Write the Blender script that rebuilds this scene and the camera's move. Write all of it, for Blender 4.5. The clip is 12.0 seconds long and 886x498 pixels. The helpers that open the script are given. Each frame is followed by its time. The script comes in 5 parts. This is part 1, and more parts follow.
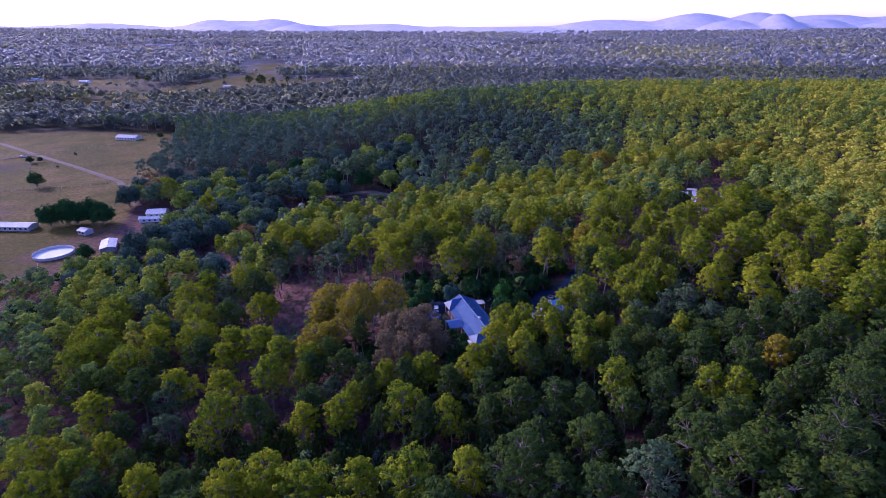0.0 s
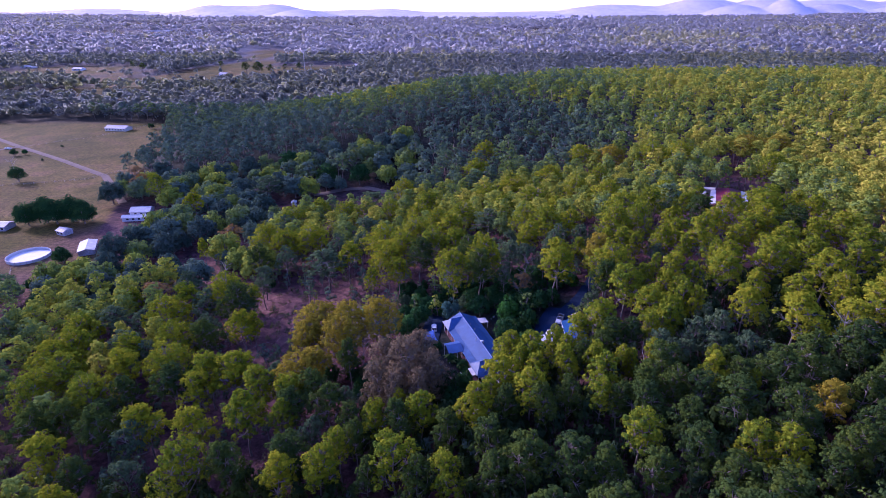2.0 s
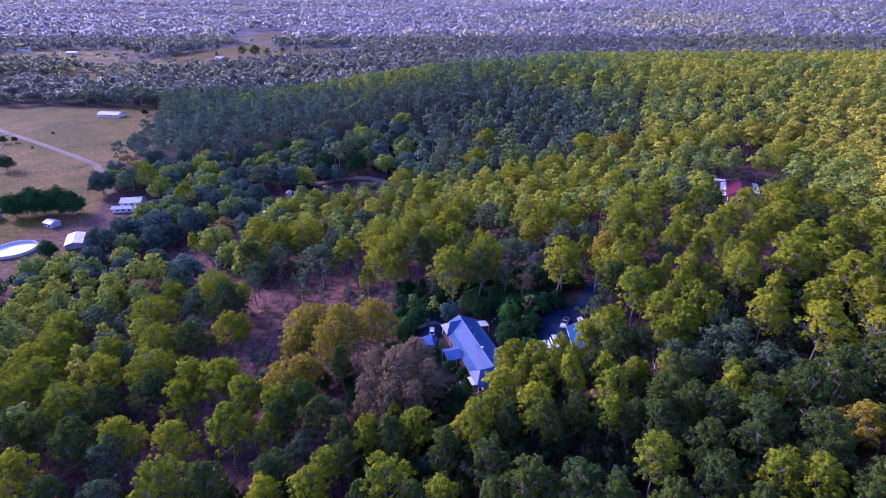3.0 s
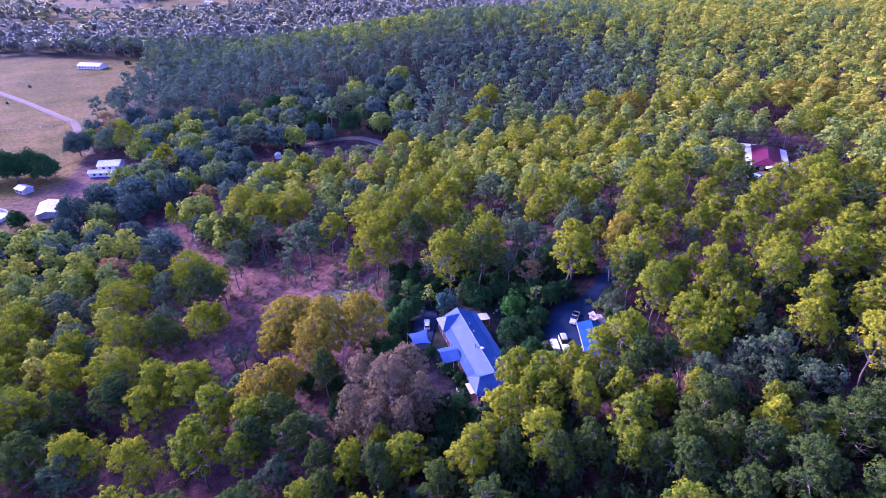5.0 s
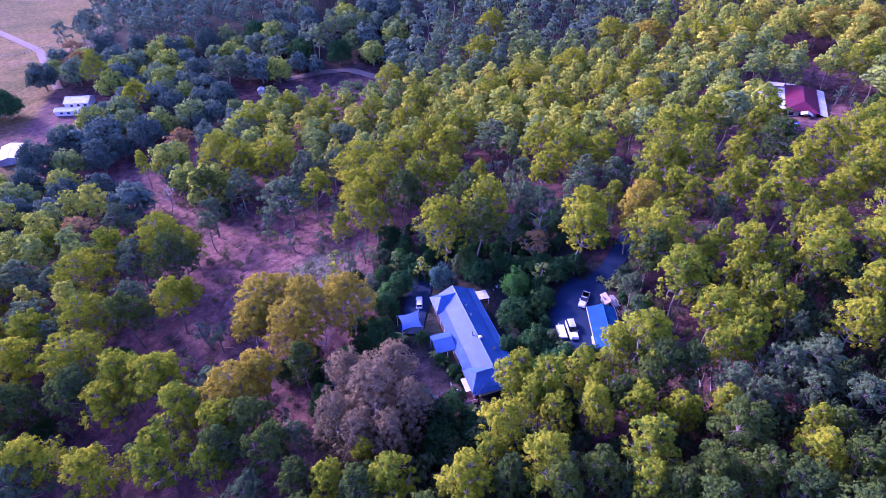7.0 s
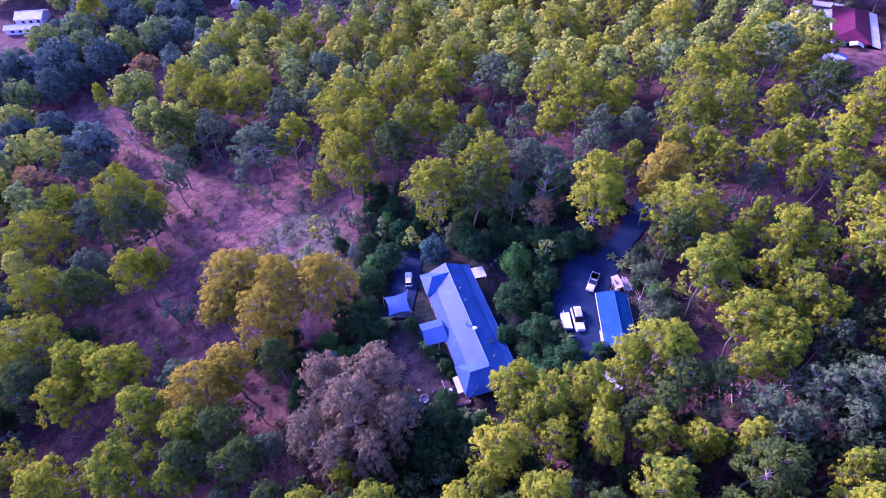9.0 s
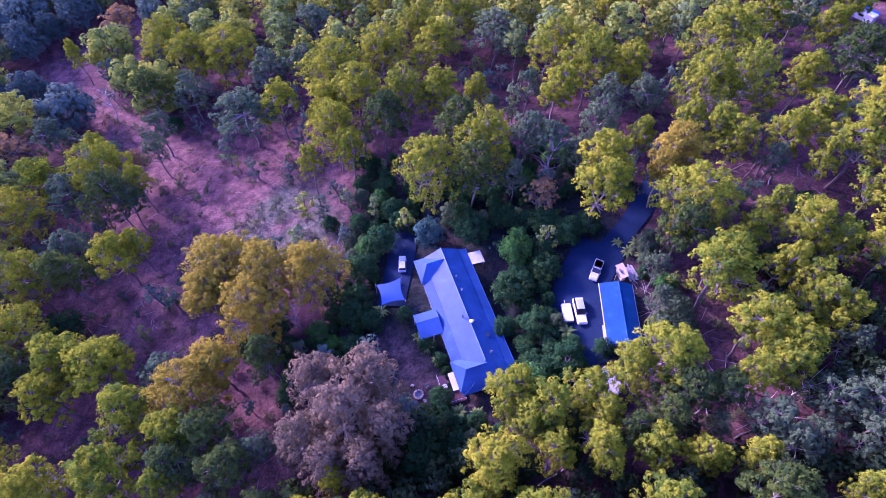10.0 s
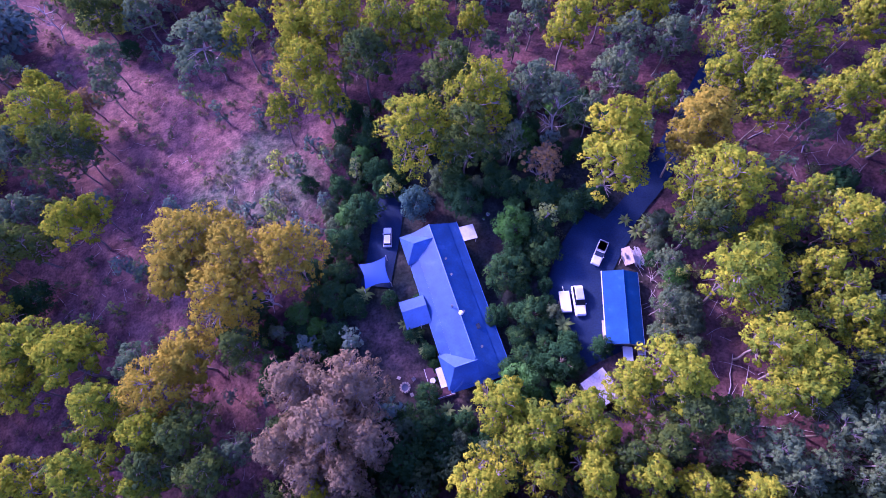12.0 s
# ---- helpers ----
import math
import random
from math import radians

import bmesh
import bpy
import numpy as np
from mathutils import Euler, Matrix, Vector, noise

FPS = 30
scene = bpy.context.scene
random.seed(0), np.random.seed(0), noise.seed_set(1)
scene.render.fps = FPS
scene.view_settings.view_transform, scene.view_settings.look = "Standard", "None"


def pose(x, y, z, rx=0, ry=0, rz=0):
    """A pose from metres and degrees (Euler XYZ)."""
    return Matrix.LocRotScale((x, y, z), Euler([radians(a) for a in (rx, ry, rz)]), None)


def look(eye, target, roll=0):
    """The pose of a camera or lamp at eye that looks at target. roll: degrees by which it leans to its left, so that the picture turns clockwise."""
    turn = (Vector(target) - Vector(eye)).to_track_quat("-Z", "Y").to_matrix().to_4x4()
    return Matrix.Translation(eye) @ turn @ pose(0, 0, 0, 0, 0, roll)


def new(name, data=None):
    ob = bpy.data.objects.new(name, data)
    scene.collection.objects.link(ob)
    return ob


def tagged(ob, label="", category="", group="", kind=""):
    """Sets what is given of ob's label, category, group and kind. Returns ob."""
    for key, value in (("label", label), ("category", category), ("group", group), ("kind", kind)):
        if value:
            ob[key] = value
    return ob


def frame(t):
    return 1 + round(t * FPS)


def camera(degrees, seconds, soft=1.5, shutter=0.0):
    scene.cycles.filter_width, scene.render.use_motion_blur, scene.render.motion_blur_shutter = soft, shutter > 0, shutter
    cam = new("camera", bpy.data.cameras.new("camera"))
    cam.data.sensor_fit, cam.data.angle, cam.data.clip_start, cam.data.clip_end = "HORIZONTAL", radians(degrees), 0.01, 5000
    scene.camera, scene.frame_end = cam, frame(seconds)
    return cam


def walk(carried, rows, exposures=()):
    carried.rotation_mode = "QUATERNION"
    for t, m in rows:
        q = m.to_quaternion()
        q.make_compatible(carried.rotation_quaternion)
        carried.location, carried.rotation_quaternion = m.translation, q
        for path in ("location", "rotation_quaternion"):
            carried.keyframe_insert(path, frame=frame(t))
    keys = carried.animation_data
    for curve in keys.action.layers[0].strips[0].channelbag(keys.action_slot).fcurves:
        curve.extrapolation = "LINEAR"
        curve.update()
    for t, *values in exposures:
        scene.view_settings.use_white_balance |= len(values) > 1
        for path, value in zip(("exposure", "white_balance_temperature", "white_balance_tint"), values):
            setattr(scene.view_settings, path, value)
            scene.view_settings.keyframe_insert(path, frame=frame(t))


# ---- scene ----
cam = camera(79.0, 12.0, soft=0.4)
METRES, EYE, TILT, LEAN, TURN = 120.0, 88.0, -22.6, 0.0, 0.0
ROWS = [
    (0.0, 0.0, 0.0, 0.0, 0.0, 0.0, 0.0),
    (0.5, 0.0014, 0.0371, 0.016, 0.02, -0.16, 0.01),
    (1.0, 0.0035, 0.0745, 0.032, 0.07, -0.36, 0.01),
    (1.5, 0.006, 0.1119, 0.0481, 0.13, -0.69, 0.01),
    (2.0, 0.0087, 0.1494, 0.0638, 0.2, -1.34, -0.02),
    (2.5, 0.0112, 0.1866, 0.0801, 0.23, -2.12, -0.04),
    (3.0, 0.0137, 0.2242, 0.0959, 0.26, -2.93, -0.04),
    (5.0, 0.025, 0.3739, 0.1596, 0.45, -8.12, -0.08),
    (5.5, 0.0273, 0.4112, 0.1756, 0.46, -9.86, -0.11),
    (6.0, 0.0304, 0.4491, 0.192, 0.51, -11.68, -0.12),
    (6.5, 0.0336, 0.4871, 0.2086, 0.55, -13.75, -0.13),
    (7.0, 0.0373, 0.5252, 0.2252, 0.58, -16.09, -0.11),
    (9.0, 0.0509, 0.6806, 0.2944, 0.68, -25.92, -0.16),
    (9.5, 0.0543, 0.7193, 0.3118, 0.71, -28.8, -0.17),
    (10.0, 0.0579, 0.7582, 0.3296, 0.73, -31.93, -0.16),
    (10.5, 0.0615, 0.7972, 0.3472, 0.76, -35.13, -0.16),
    (11.0, 0.0656, 0.8361, 0.3648, 0.79, -38.37, -0.14),
    (11.5, 0.0697, 0.875, 0.3823, 0.78, -41.62, -0.11),
    (12.0, 0.0738, 0.9135, 0.3997, 0.79, -44.86, -0.08),
]
EXPOSURES = [(0.0, 1.08, 4780, 64), (3.0, 1.66, 4780, 74), (5.0, 2.26, 4760, 85), (7.0, 2.32, 4700, 93), (9.0, 2.30, 4720, 98), (12.0, 2.22, 4760, 99)]
walk(cam, [(t, pose(0, 0, EYE, TILT, LEAN, TURN) @ pose(METRES * x, METRES * y, METRES * z, 90 + pitch, roll, yaw)) for t, x, y, z, yaw, pitch, roll in ROWS], EXPOSURES)

# ---- light: a low evening sun ahead and to the left, under a wide pale sky ----
SUN_DIR = Vector((-0.77, 0.50, 0.385)).normalized()
world = bpy.data.worlds.new("evening_sky")
scene.world = world
world.use_nodes = True
wn = world.node_tree.nodes
sky = wn.new("ShaderNodeTexSky")
sky.sky_type, sky.sun_disc = "NISHITA", False
sky.sun_elevation, sky.sun_rotation = math.asin(SUN_DIR.z), math.atan2(SUN_DIR.x, SUN_DIR.y)
wn["Background"].inputs["Strength"].default_value = 0.15
world.node_tree.links.new(sky.outputs[0], wn["Background"].inputs["Color"])
sun = new("sun", bpy.data.lights.new("sun", "SUN"))
sun.data.energy, sun.data.angle, sun.data.color = 2.9, radians(12), (1.0, 0.84, 0.50)
sun.matrix_world = look((0, 0, 300), Vector((0, 0, 300)) - SUN_DIR)

# ---- materials ----
def nodes_of(name, rough=0.7, metal=0.0):
    m = bpy.data.materials.new(name)
    m.use_nodes = True
    b = m.node_tree.nodes["Principled BSDF"]
    b.inputs["Roughness"].default_value, b.inputs["Metallic"].default_value = rough, metal
    return m, m.node_tree.nodes, m.node_tree.links, b


def noise_at(n, l, scale, detail=4.0, coords="Object"):
    tc, tx = n.new("ShaderNodeTexCoord"), n.new("ShaderNodeTexNoise")
    tx.inputs["Scale"].default_value, tx.inputs["Detail"].default_value = scale, detail
    l.new(tc.outputs[coords], tx.inputs["Vector"])
    return tx.outputs["Fac"]


def ramp(n, l, fac, stops):
    r = n.new("ShaderNodeValToRGB")
    e = r.color_ramp.elements
    while len(e) < len(stops):
        e.new(0.5)
    for k, (p, c) in zip(e, stops):
        k.position, k.color = p, (*c, 1)
    l.new(fac, r.inputs["Fac"])
    return r.outputs["Color"]


def mixed(n, l, fac, a, b, mode="MIX"):
    m = n.new("ShaderNodeMix")
    m.data_type, m.blend_type = "RGBA", mode
    for sock, v in ((m.inputs[0], fac), (m.inputs[6], a), (m.inputs[7], b)):
        if isinstance(v, bpy.types.NodeSocket):
            l.new(v, sock)
        else:
            sock.default_value = v if isinstance(v, float) else (*v, 1)
    return m.outputs[2]


def surface(name, colour, rough=0.7, metal=0.0, vary=0.25, fine=6.0, coarse=0.4, bump=0.0):
    """A plain weathered surface: fine grain and broad stains over one base colour."""
    m, n, l, b = nodes_of(name, rough, metal)
    dark = tuple(c * (1 - vary) for c in colour)
    light = tuple(min(1, c * (1 + vary)) for c in colour)
    a = ramp(n, l, noise_at(n, l, fine), [(0.3, dark), (0.7, light)])
    s = ramp(n, l, noise_at(n, l, coarse), [(0.3, dark), (0.7, light)])
    l.new(mixed(n, l, 0.5, a, s), b.inputs["Base Color"])
    if bump:
        bp = n.new("ShaderNodeBump")
        bp.inputs["Strength"].default_value = bump
        l.new(noise_at(n, l, fine * 2), bp.inputs["Height"])
        l.new(bp.outputs[0], b.inputs["Normal"])
    return m


def sheet_metal(name, colour, rough=0.42, axis="X", pitch=0.2, rust=0.15, gloss=0.15):
    """Corrugated painted steel: ribs across one axis, faded and dusty in streaks."""
    m, n, l, b = nodes_of(name, rough, 0.0)
    b.inputs["Specular IOR Level"].default_value = gloss
    tc, w = n.new("ShaderNodeTexCoord"), n.new("ShaderNodeTexWave")
    w.bands_direction = axis
    w.inputs["Scale"].default_value = 0.314 / pitch
    l.new(tc.outputs["Object"], w.inputs["Vector"])
    bp = n.new("ShaderNodeBump")
    bp.inputs["Strength"].default_value, bp.inputs["Distance"].default_value = 0.12, 0.02
    l.new(w.outputs["Fac"], bp.inputs["Height"])
    l.new(bp.outputs[0], b.inputs["Normal"])
    worn = ramp(n, l, noise_at(n, l, 0.5, 6), [(0.35, tuple(c * 0.78 for c in colour)), (0.6, colour), (0.8, tuple(min(1, c * 1.25 + 0.02) for c in colour))])
    grime = ramp(n, l, noise_at(n, l, 3.0, 6), [(0.45, (1, 1, 1)), (0.8, (1 - rust, 1 - 1.2 * rust, 1 - 1.4 * rust))])
    l.new(mixed(n, l, 1.0, worn, grime, "MULTIPLY"), b.inputs["Base Color"])
    return m


def leaf(name, stops, stuff=False, glow=0.30, low=0.84, high=1.18):
    """Foliage: its tone differs from tree to tree and a little from leaf spray to leaf spray."""
    m, n, l, b = nodes_of(name, 0.6)
    at = n.new("ShaderNodeAttribute")
    at.attribute_name = "tone"
    tone = at.outputs["Fac"]
    if not stuff:
        mm = n.new("ShaderNodeMath")
        mm.operation, mm.inputs[1].default_value = "MULTIPLY_ADD", 0.70
        half = n.new("ShaderNodeMath")
        half.operation, half.inputs[1].default_value = "MULTIPLY", 0.35
        l.new(n.new("ShaderNodeObjectInfo").outputs["Random"], half.inputs[0])
        l.new(tone, mm.inputs[0])
        l.new(half.outputs[0], mm.inputs[2])
        tone = mm.outputs[0]
    base = ramp(n, l, tone, stops)
    geo = n.new("ShaderNodeNewGeometry")
    spray = ramp(n, l, geo.outputs["Random Per Island"], [(0.0, (low, low * 1.06, low)), (0.5, (0.95, 0.95, 0.95)), (1.0, (high, high * 0.95, high * 0.8))])
    col = mixed(n, l, 1.0, base, spray, "MULTIPLY")
    l.new(col, b.inputs["Base Color"])
    b.inputs["Specular IOR Level"].default_value = 0.0
    tr, mx = n.new("ShaderNodeBsdfTranslucent"), n.new("ShaderNodeMixShader")
    mx.inputs[0].default_value = glow
    l.new(col, tr.inputs["Color"])
    l.new(b.outputs[0], mx.inputs[1])
    l.new(tr.outputs[0], mx.inputs[2])
    l.new(mx.outputs[0], n["Material Output"].inputs["Surface"])
    return m


# yellow also stands for sunlit crowns, deep for valley shade and haze
YELLOW, GREEN, DEEP = (0.300, 0.305, 0.022), (0.168, 0.225, 0.030), (0.076, 0.118, 0.090)
M_GUM = leaf("gum_foliage", [(0.0, (0.268, 0.255, 0.005)), (0.4, (0.192, 0.212, 0.005)), (0.8, (0.100, 0.142, 0.007)), (1.0, (0.060, 0.104, 0.012))])
# deep green gums; darkened further to hold shade on the right foreground
M_GREEN = leaf("deep_gum_foliage", [(0.0, (0.078, 0.105, 0.012)), (0.5, (0.046, 0.076, 0.014)), (1.0, (0.030, 0.058, 0.020))])
M_OLIVE = leaf("bronze_foliage", [(0.0, (0.26, 0.200, 0.010)), (1.0, (0.18, 0.158, 0.014))])
M_GREY = leaf("grey_foliage", [(0.0, (0.092, 0.128, 0.050)), (0.5, (0.070, 0.108, 0.048)), (1.0, (0.050, 0.088, 0.046))])
M_DARK = leaf("shrub_foliage", [(0.0, (0.014, 0.050, 0.018)), (0.6, (0.020, 0.064, 0.022)), (1.0, (0.040, 0.085, 0.018))])
# blue raised in these greens to hold the haze over the valley
M_VALLEY = leaf("valley_foliage", [(0.0, (0.034, 0.066, 0.044)), (0.5, (0.050, 0.082, 0.066)), (1.0, (0.074, 0.104, 0.076))])
M_FRESH = leaf("fresh_foliage", [(0.0, (0.035, 0.130, 0.010)), (1.0, (0.060, 0.150, 0.040))])
M_BLUE = leaf("blue_foliage", [(0.0, (0.044, 0.100, 0.082)), (1.0, (0.050, 0.108, 0.090))])
M_BROWN = leaf("brown_foliage", [(0.0, (0.165, 0.118, 0.068)), (1.0, (0.125, 0.100, 0.052))])
M_RUST = leaf("tan_foliage", [(0.0, (0.28, 0.155, 0.03)), (1.0, (0.15, 0.115, 0.07))])
M_WOODS = leaf("woodland_foliage", [(0.0, (0.33, 0.30, 0.032)), (0.15, YELLOW), (0.4, GREEN), (0.75, (0.094, 0.142, 0.066)), (1.0, DEEP)], True)
# next two: aerial haze is put into the leaf colour, paler and bluer
M_FAR_HAZED = leaf("hazed_far_foliage", [(0.0, (0.27, 0.275, 0.12)), (0.5, (0.185, 0.202, 0.158)), (1.0, (0.165, 0.180, 0.176))], True, 0.75, 0.92, 1.08)
M_DISTANT_HAZED = leaf("hazed_distant_foliage", [(0.0, (0.42, 0.41, 0.22)), (0.5, (0.36, 0.36, 0.36)), (1.0, (0.34, 0.34, 0.37))], True, 0.8, 0.95, 1.05)
# dark green understorey with the foreground's shade put into its colour
M_UNDER = leaf("shaded_lower_canopy_foliage", [(0.0, (0.075, 0.096, 0.012)), (0.5, (0.036, 0.060, 0.014)), (1.0, (0.024, 0.044, 0.020))], True)
M_BARK = surface("gum_bark", (0.135, 0.105, 0.09), 0.85, vary=0.45, fine=3.0, coarse=0.8)
M_DEAD = surface("dead_wood", (0.30, 0.25, 0.24), 0.85, vary=0.3, fine=5.0)
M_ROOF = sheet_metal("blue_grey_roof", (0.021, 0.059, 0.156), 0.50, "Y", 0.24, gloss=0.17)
# same roof, ribs across; base lightened to paint sun on the cross gables
M_ROOF_X_LIT = sheet_metal("blue_grey_roof_across_lit", (0.036, 0.082, 0.215), 0.52, "X", 0.24, gloss=0.34)
M_SHED = sheet_metal("blue_shed_roof", (0.008, 0.050, 0.14), 0.5, "Y", 0.24)
M_PALE = sheet_metal("pale_roof", (0.44, 0.43, 0.44), 0.7, "X", 0.24)
M_RED = sheet_metal("dark_red_roof", (0.095, 0.012, 0.030), 0.5, "X", 0.24)
M_ZINC = sheet_metal("weathered_zinc", (0.33, 0.31, 0.34), 0.5, "X", 0.2, 0.45)
M_CAP = surface("blue_grey_trim", (0.05, 0.11, 0.28), 0.5, vary=0.1)
M_TRIM = surface("pale_trim", (0.40, 0.39, 0.40), 0.5, vary=0.1)
M_WALL = surface("weatherboard", (0.46, 0.42, 0.36), 0.6, vary=0.12)
M_WHITE = surface("white_paint", (0.46, 0.46, 0.48), 0.3, vary=0.04)
M_GLASS, _n, _l, _b = nodes_of("dark_glass", 0.08)
_b.inputs["Base Color"].default_value = (0.015, 0.018, 0.022, 1)
M_TYRE = surface("rubber", (0.03, 0.03, 0.03), 0.85)
M_DARKMETAL = surface("dark_metal", (0.06, 0.065, 0.075), 0.5, vary=0.2)
M_STEEL = surface("galvanised_steel", (0.5, 0.5, 0.52), 0.4, 0.6, vary=0.12)
M_DECK = surface("red_brown_deck", (0.070, 0.022, 0.030), 0.65, vary=0.3, fine=9)
M_SAIL = surface("blue_sail_cloth", (0.007, 0.044, 0.20), 0.75, vary=0.12)
M_TIMBER = surface("grey_timber", (0.26, 0.21, 0.17), 0.8, vary=0.3, fine=8)
M_SAND = surface("pale_sand", (0.55, 0.52, 0.50), 0.9, vary=0.12, fine=3)
def dull(m):
    m.node_tree.nodes["Principled BSDF"].inputs["Specular IOR Level"].default_value = 0.08
    return m


# near-black blue base: the yard's deep shade is put into the gravel
M_GRAVEL = dull(surface("grey_gravel", (0.009, 0.018, 0.040), 0.92, vary=0.4, fine=4.0, coarse=0.25, bump=0.3))
M_TRACK = dull(surface("pale_dirt_track", (0.125, 0.096, 0.076), 0.95, vary=0.2, fine=1.5, coarse=0.15, bump=0.2))
# distance haze is put into the hills' pale base colour
M_HILL = surface("hazed_hills", (0.42, 0.38, 0.40), 0.95, vary=0.18, fine=0.02, coarse=0.004)
M_WATER, _n, _l, _b = nodes_of("pond_water", 0.06)
_b.inputs["Base Color"].default_value = (0.012, 0.014, 0.016, 1)


def ground_material():
    m, n, l, b = nodes_of("ground", 0.95)
    b.inputs["Specular IOR Level"].default_value = 0.05

    def attr(name):
        a = n.new("ShaderNodeAttribute")
        a.attribute_name = name
        return a.outputs["Fac"]

    litter = ramp(n, l, noise_at(n, l, 0.22, 8), [(0.3, (0.027, 0.018, 0.019)), (0.5, (0.060, 0.032, 0.034)), (0.7, (0.105, 0.048, 0.045))])
    red = ramp(n, l, noise_at(n, l, 0.35, 8), [(0.3, (0.084, 0.042, 0.038)), (0.55, (0.122, 0.065, 0.057)), (0.75, (0.154, 0.084, 0.073))])
    dry = ramp(n, l, noise_at(n, l, 0.06, 8), [(0.3, (0.056, 0.052, 0.008)), (0.5, (0.092, 0.072, 0.013)), (0.72, (0.115, 0.076, 0.028))])
    dry = mixed(n, l, 1.0, dry, ramp(n, l, noise_at(n, l, 0.016, 3), [(0.38, (0.75, 0.82, 0.7)), (0.5, (1, 1, 1)), (0.62, (1.25, 1.15, 1.5))]), "MULTIPLY")
    col = mixed(n, l, attr("bare"), litter, red)
    col = mixed(n, l, attr("weeds"), col, ramp(n, l, noise_at(n, l, 0.9, 6), [(0.35, (0.045, 0.060, 0.036)), (0.65, (0.088, 0.078, 0.056))]))
    # lawn colours lowered to hold the yard's shade
    lawn = ramp(n, l, noise_at(n, l, 0.3, 8), [(0.35, (0.011, 0.018, 0.014)), (0.6, (0.022, 0.028, 0.024)), (0.8, (0.042, 0.040, 0.034))])
    col = mixed(n, l, attr("yard"), col, lawn)
    col = mixed(n, l, attr("worn"), col, ramp(n, l, noise_at(n, l, 0.8, 8), [(0.3, (0.045, 0.034, 0.032)), (0.7, (0.115, 0.070, 0.060))]))
    col = mixed(n, l, attr("paddock"), col, dry)
    # far out the wooded ground pales with distance: haze put into the colour
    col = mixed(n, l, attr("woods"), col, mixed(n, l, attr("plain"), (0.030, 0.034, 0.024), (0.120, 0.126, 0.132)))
    speck = mixed(n, l, 1.0, ramp(n, l, noise_at(n, l, 2.2, 8), [(0.32, (0.55, 0.55, 0.55)), (0.62, (1.15, 1.12, 1.12))]), ramp(n, l, noise_at(n, l, 0.45, 8), [(0.36, (0.60, 0.62, 0.66)), (0.6, (1.2, 1.16, 1.16))]), "MULTIPLY")
    l.new(mixed(n, l, 1.0, col, speck, "MULTIPLY"), b.inputs["Base Color"])
    bp = n.new("ShaderNodeBump")
    bp.inputs["Strength"].default_value, bp.inputs["Distance"].default_value = 0.7, 0.3
    l.new(noise_at(n, l, 1.3, 8), bp.inputs["Height"])
    l.new(bp.outputs[0], b.inputs["Normal"])
    return m


M_GROUND = ground_material()

# ---- mesh helpers ----
def mesh_of(name, verts, faces, material, tone=None, normals=None):
    """A mesh from an array of places and an array of faces; leaves also carry a tone and the normals of their puffs."""
    verts, faces = np.asarray(verts, np.float32), np.asarray(faces, np.int32)
    me = bpy.data.meshes.new(name)
    me.vertices.add(len(verts))
    me.vertices.foreach_set("co", verts.ravel())
    me.loops.add(faces.size)
    me.loops.foreach_set("vertex_index", faces.ravel())
    me.polygons.add(len(faces))
    me.polygons.foreach_set("loop_start", np.arange(0, faces.size, faces.shape[1], dtype=np.int32))
    me.update(calc_edges=True)
    me.validate()
    me.materials.append(material)
    if normals is not None:
        me.polygons.foreach_set("use_smooth", [True] * len(me.polygons))
        me.attributes.new("custom_normal", "FLOAT_VECTOR", "POINT").data.foreach_set("vector", np.asarray(normals, np.float32).ravel())
    if tone is not None:
        me.attributes.new("tone", "FLOAT", "POINT").data.foreach_set("value", np.asarray(tone, np.float32))
    return me


def root(name, m, label, category, group="", kind=""):
    ob = new(name)
    ob.empty_display_size = 0.3
    ob.matrix_world = m
    return tagged(ob, label, category, group, kind)


def part(name, data, material, parent, label="", smooth=False):
    """One mesh object (from a bmesh or a mesh) under a thing or under a part of it."""
    if isinstance(data, bmesh.types.BMesh):
        me = bpy.data.meshes.new(name)
        bmesh.ops.recalc_face_normals(data, faces=data.faces)
        data.to_mesh(me)
        data.free()
    else:
        me = data
    if not me.materials:
        me.materials.append(material)
    if smooth:
        me.polygons.foreach_set("use_smooth", [True] * len(me.polygons))
    ob = new(name, me)
    ob.parent = parent
    return tagged(ob, label) if label else ob


def block(x, y, z, sx, sy, sz, rz=0.0, bevel=0.0, into=None):
    """A box with its base centre at x, y, z."""
    bm = into or bmesh.new()
    made = bmesh.ops.create_cube(bm, size=1, matrix=pose(x, y, z + sz / 2, 0, 0, rz) @ Matrix.Diagonal((sx, sy, sz, 1)))
    if bevel:
        es = {e for v in made["verts"] for e in v.link_edges}
        bmesh.ops.bevel(bm, geom=list(es), offset=bevel, segments=2, affect="EDGES", profile=0.5)
    return bm


def slab(points, thick, into=None):
    """A sheet through the points, with its thickness below."""
    bm = into or bmesh.new()
    top = [bm.verts.new(p) for p in points]
    low = [bm.verts.new((p[0], p[1], p[2] - thick)) for p in points]
    bm.faces.new(top)
    bm.faces.new(low[::-1])
    for i in range(len(points)):
        j = (i + 1) % len(points)
        bm.faces.new((top[j], top[i], low[i], low[j]))
    return bm


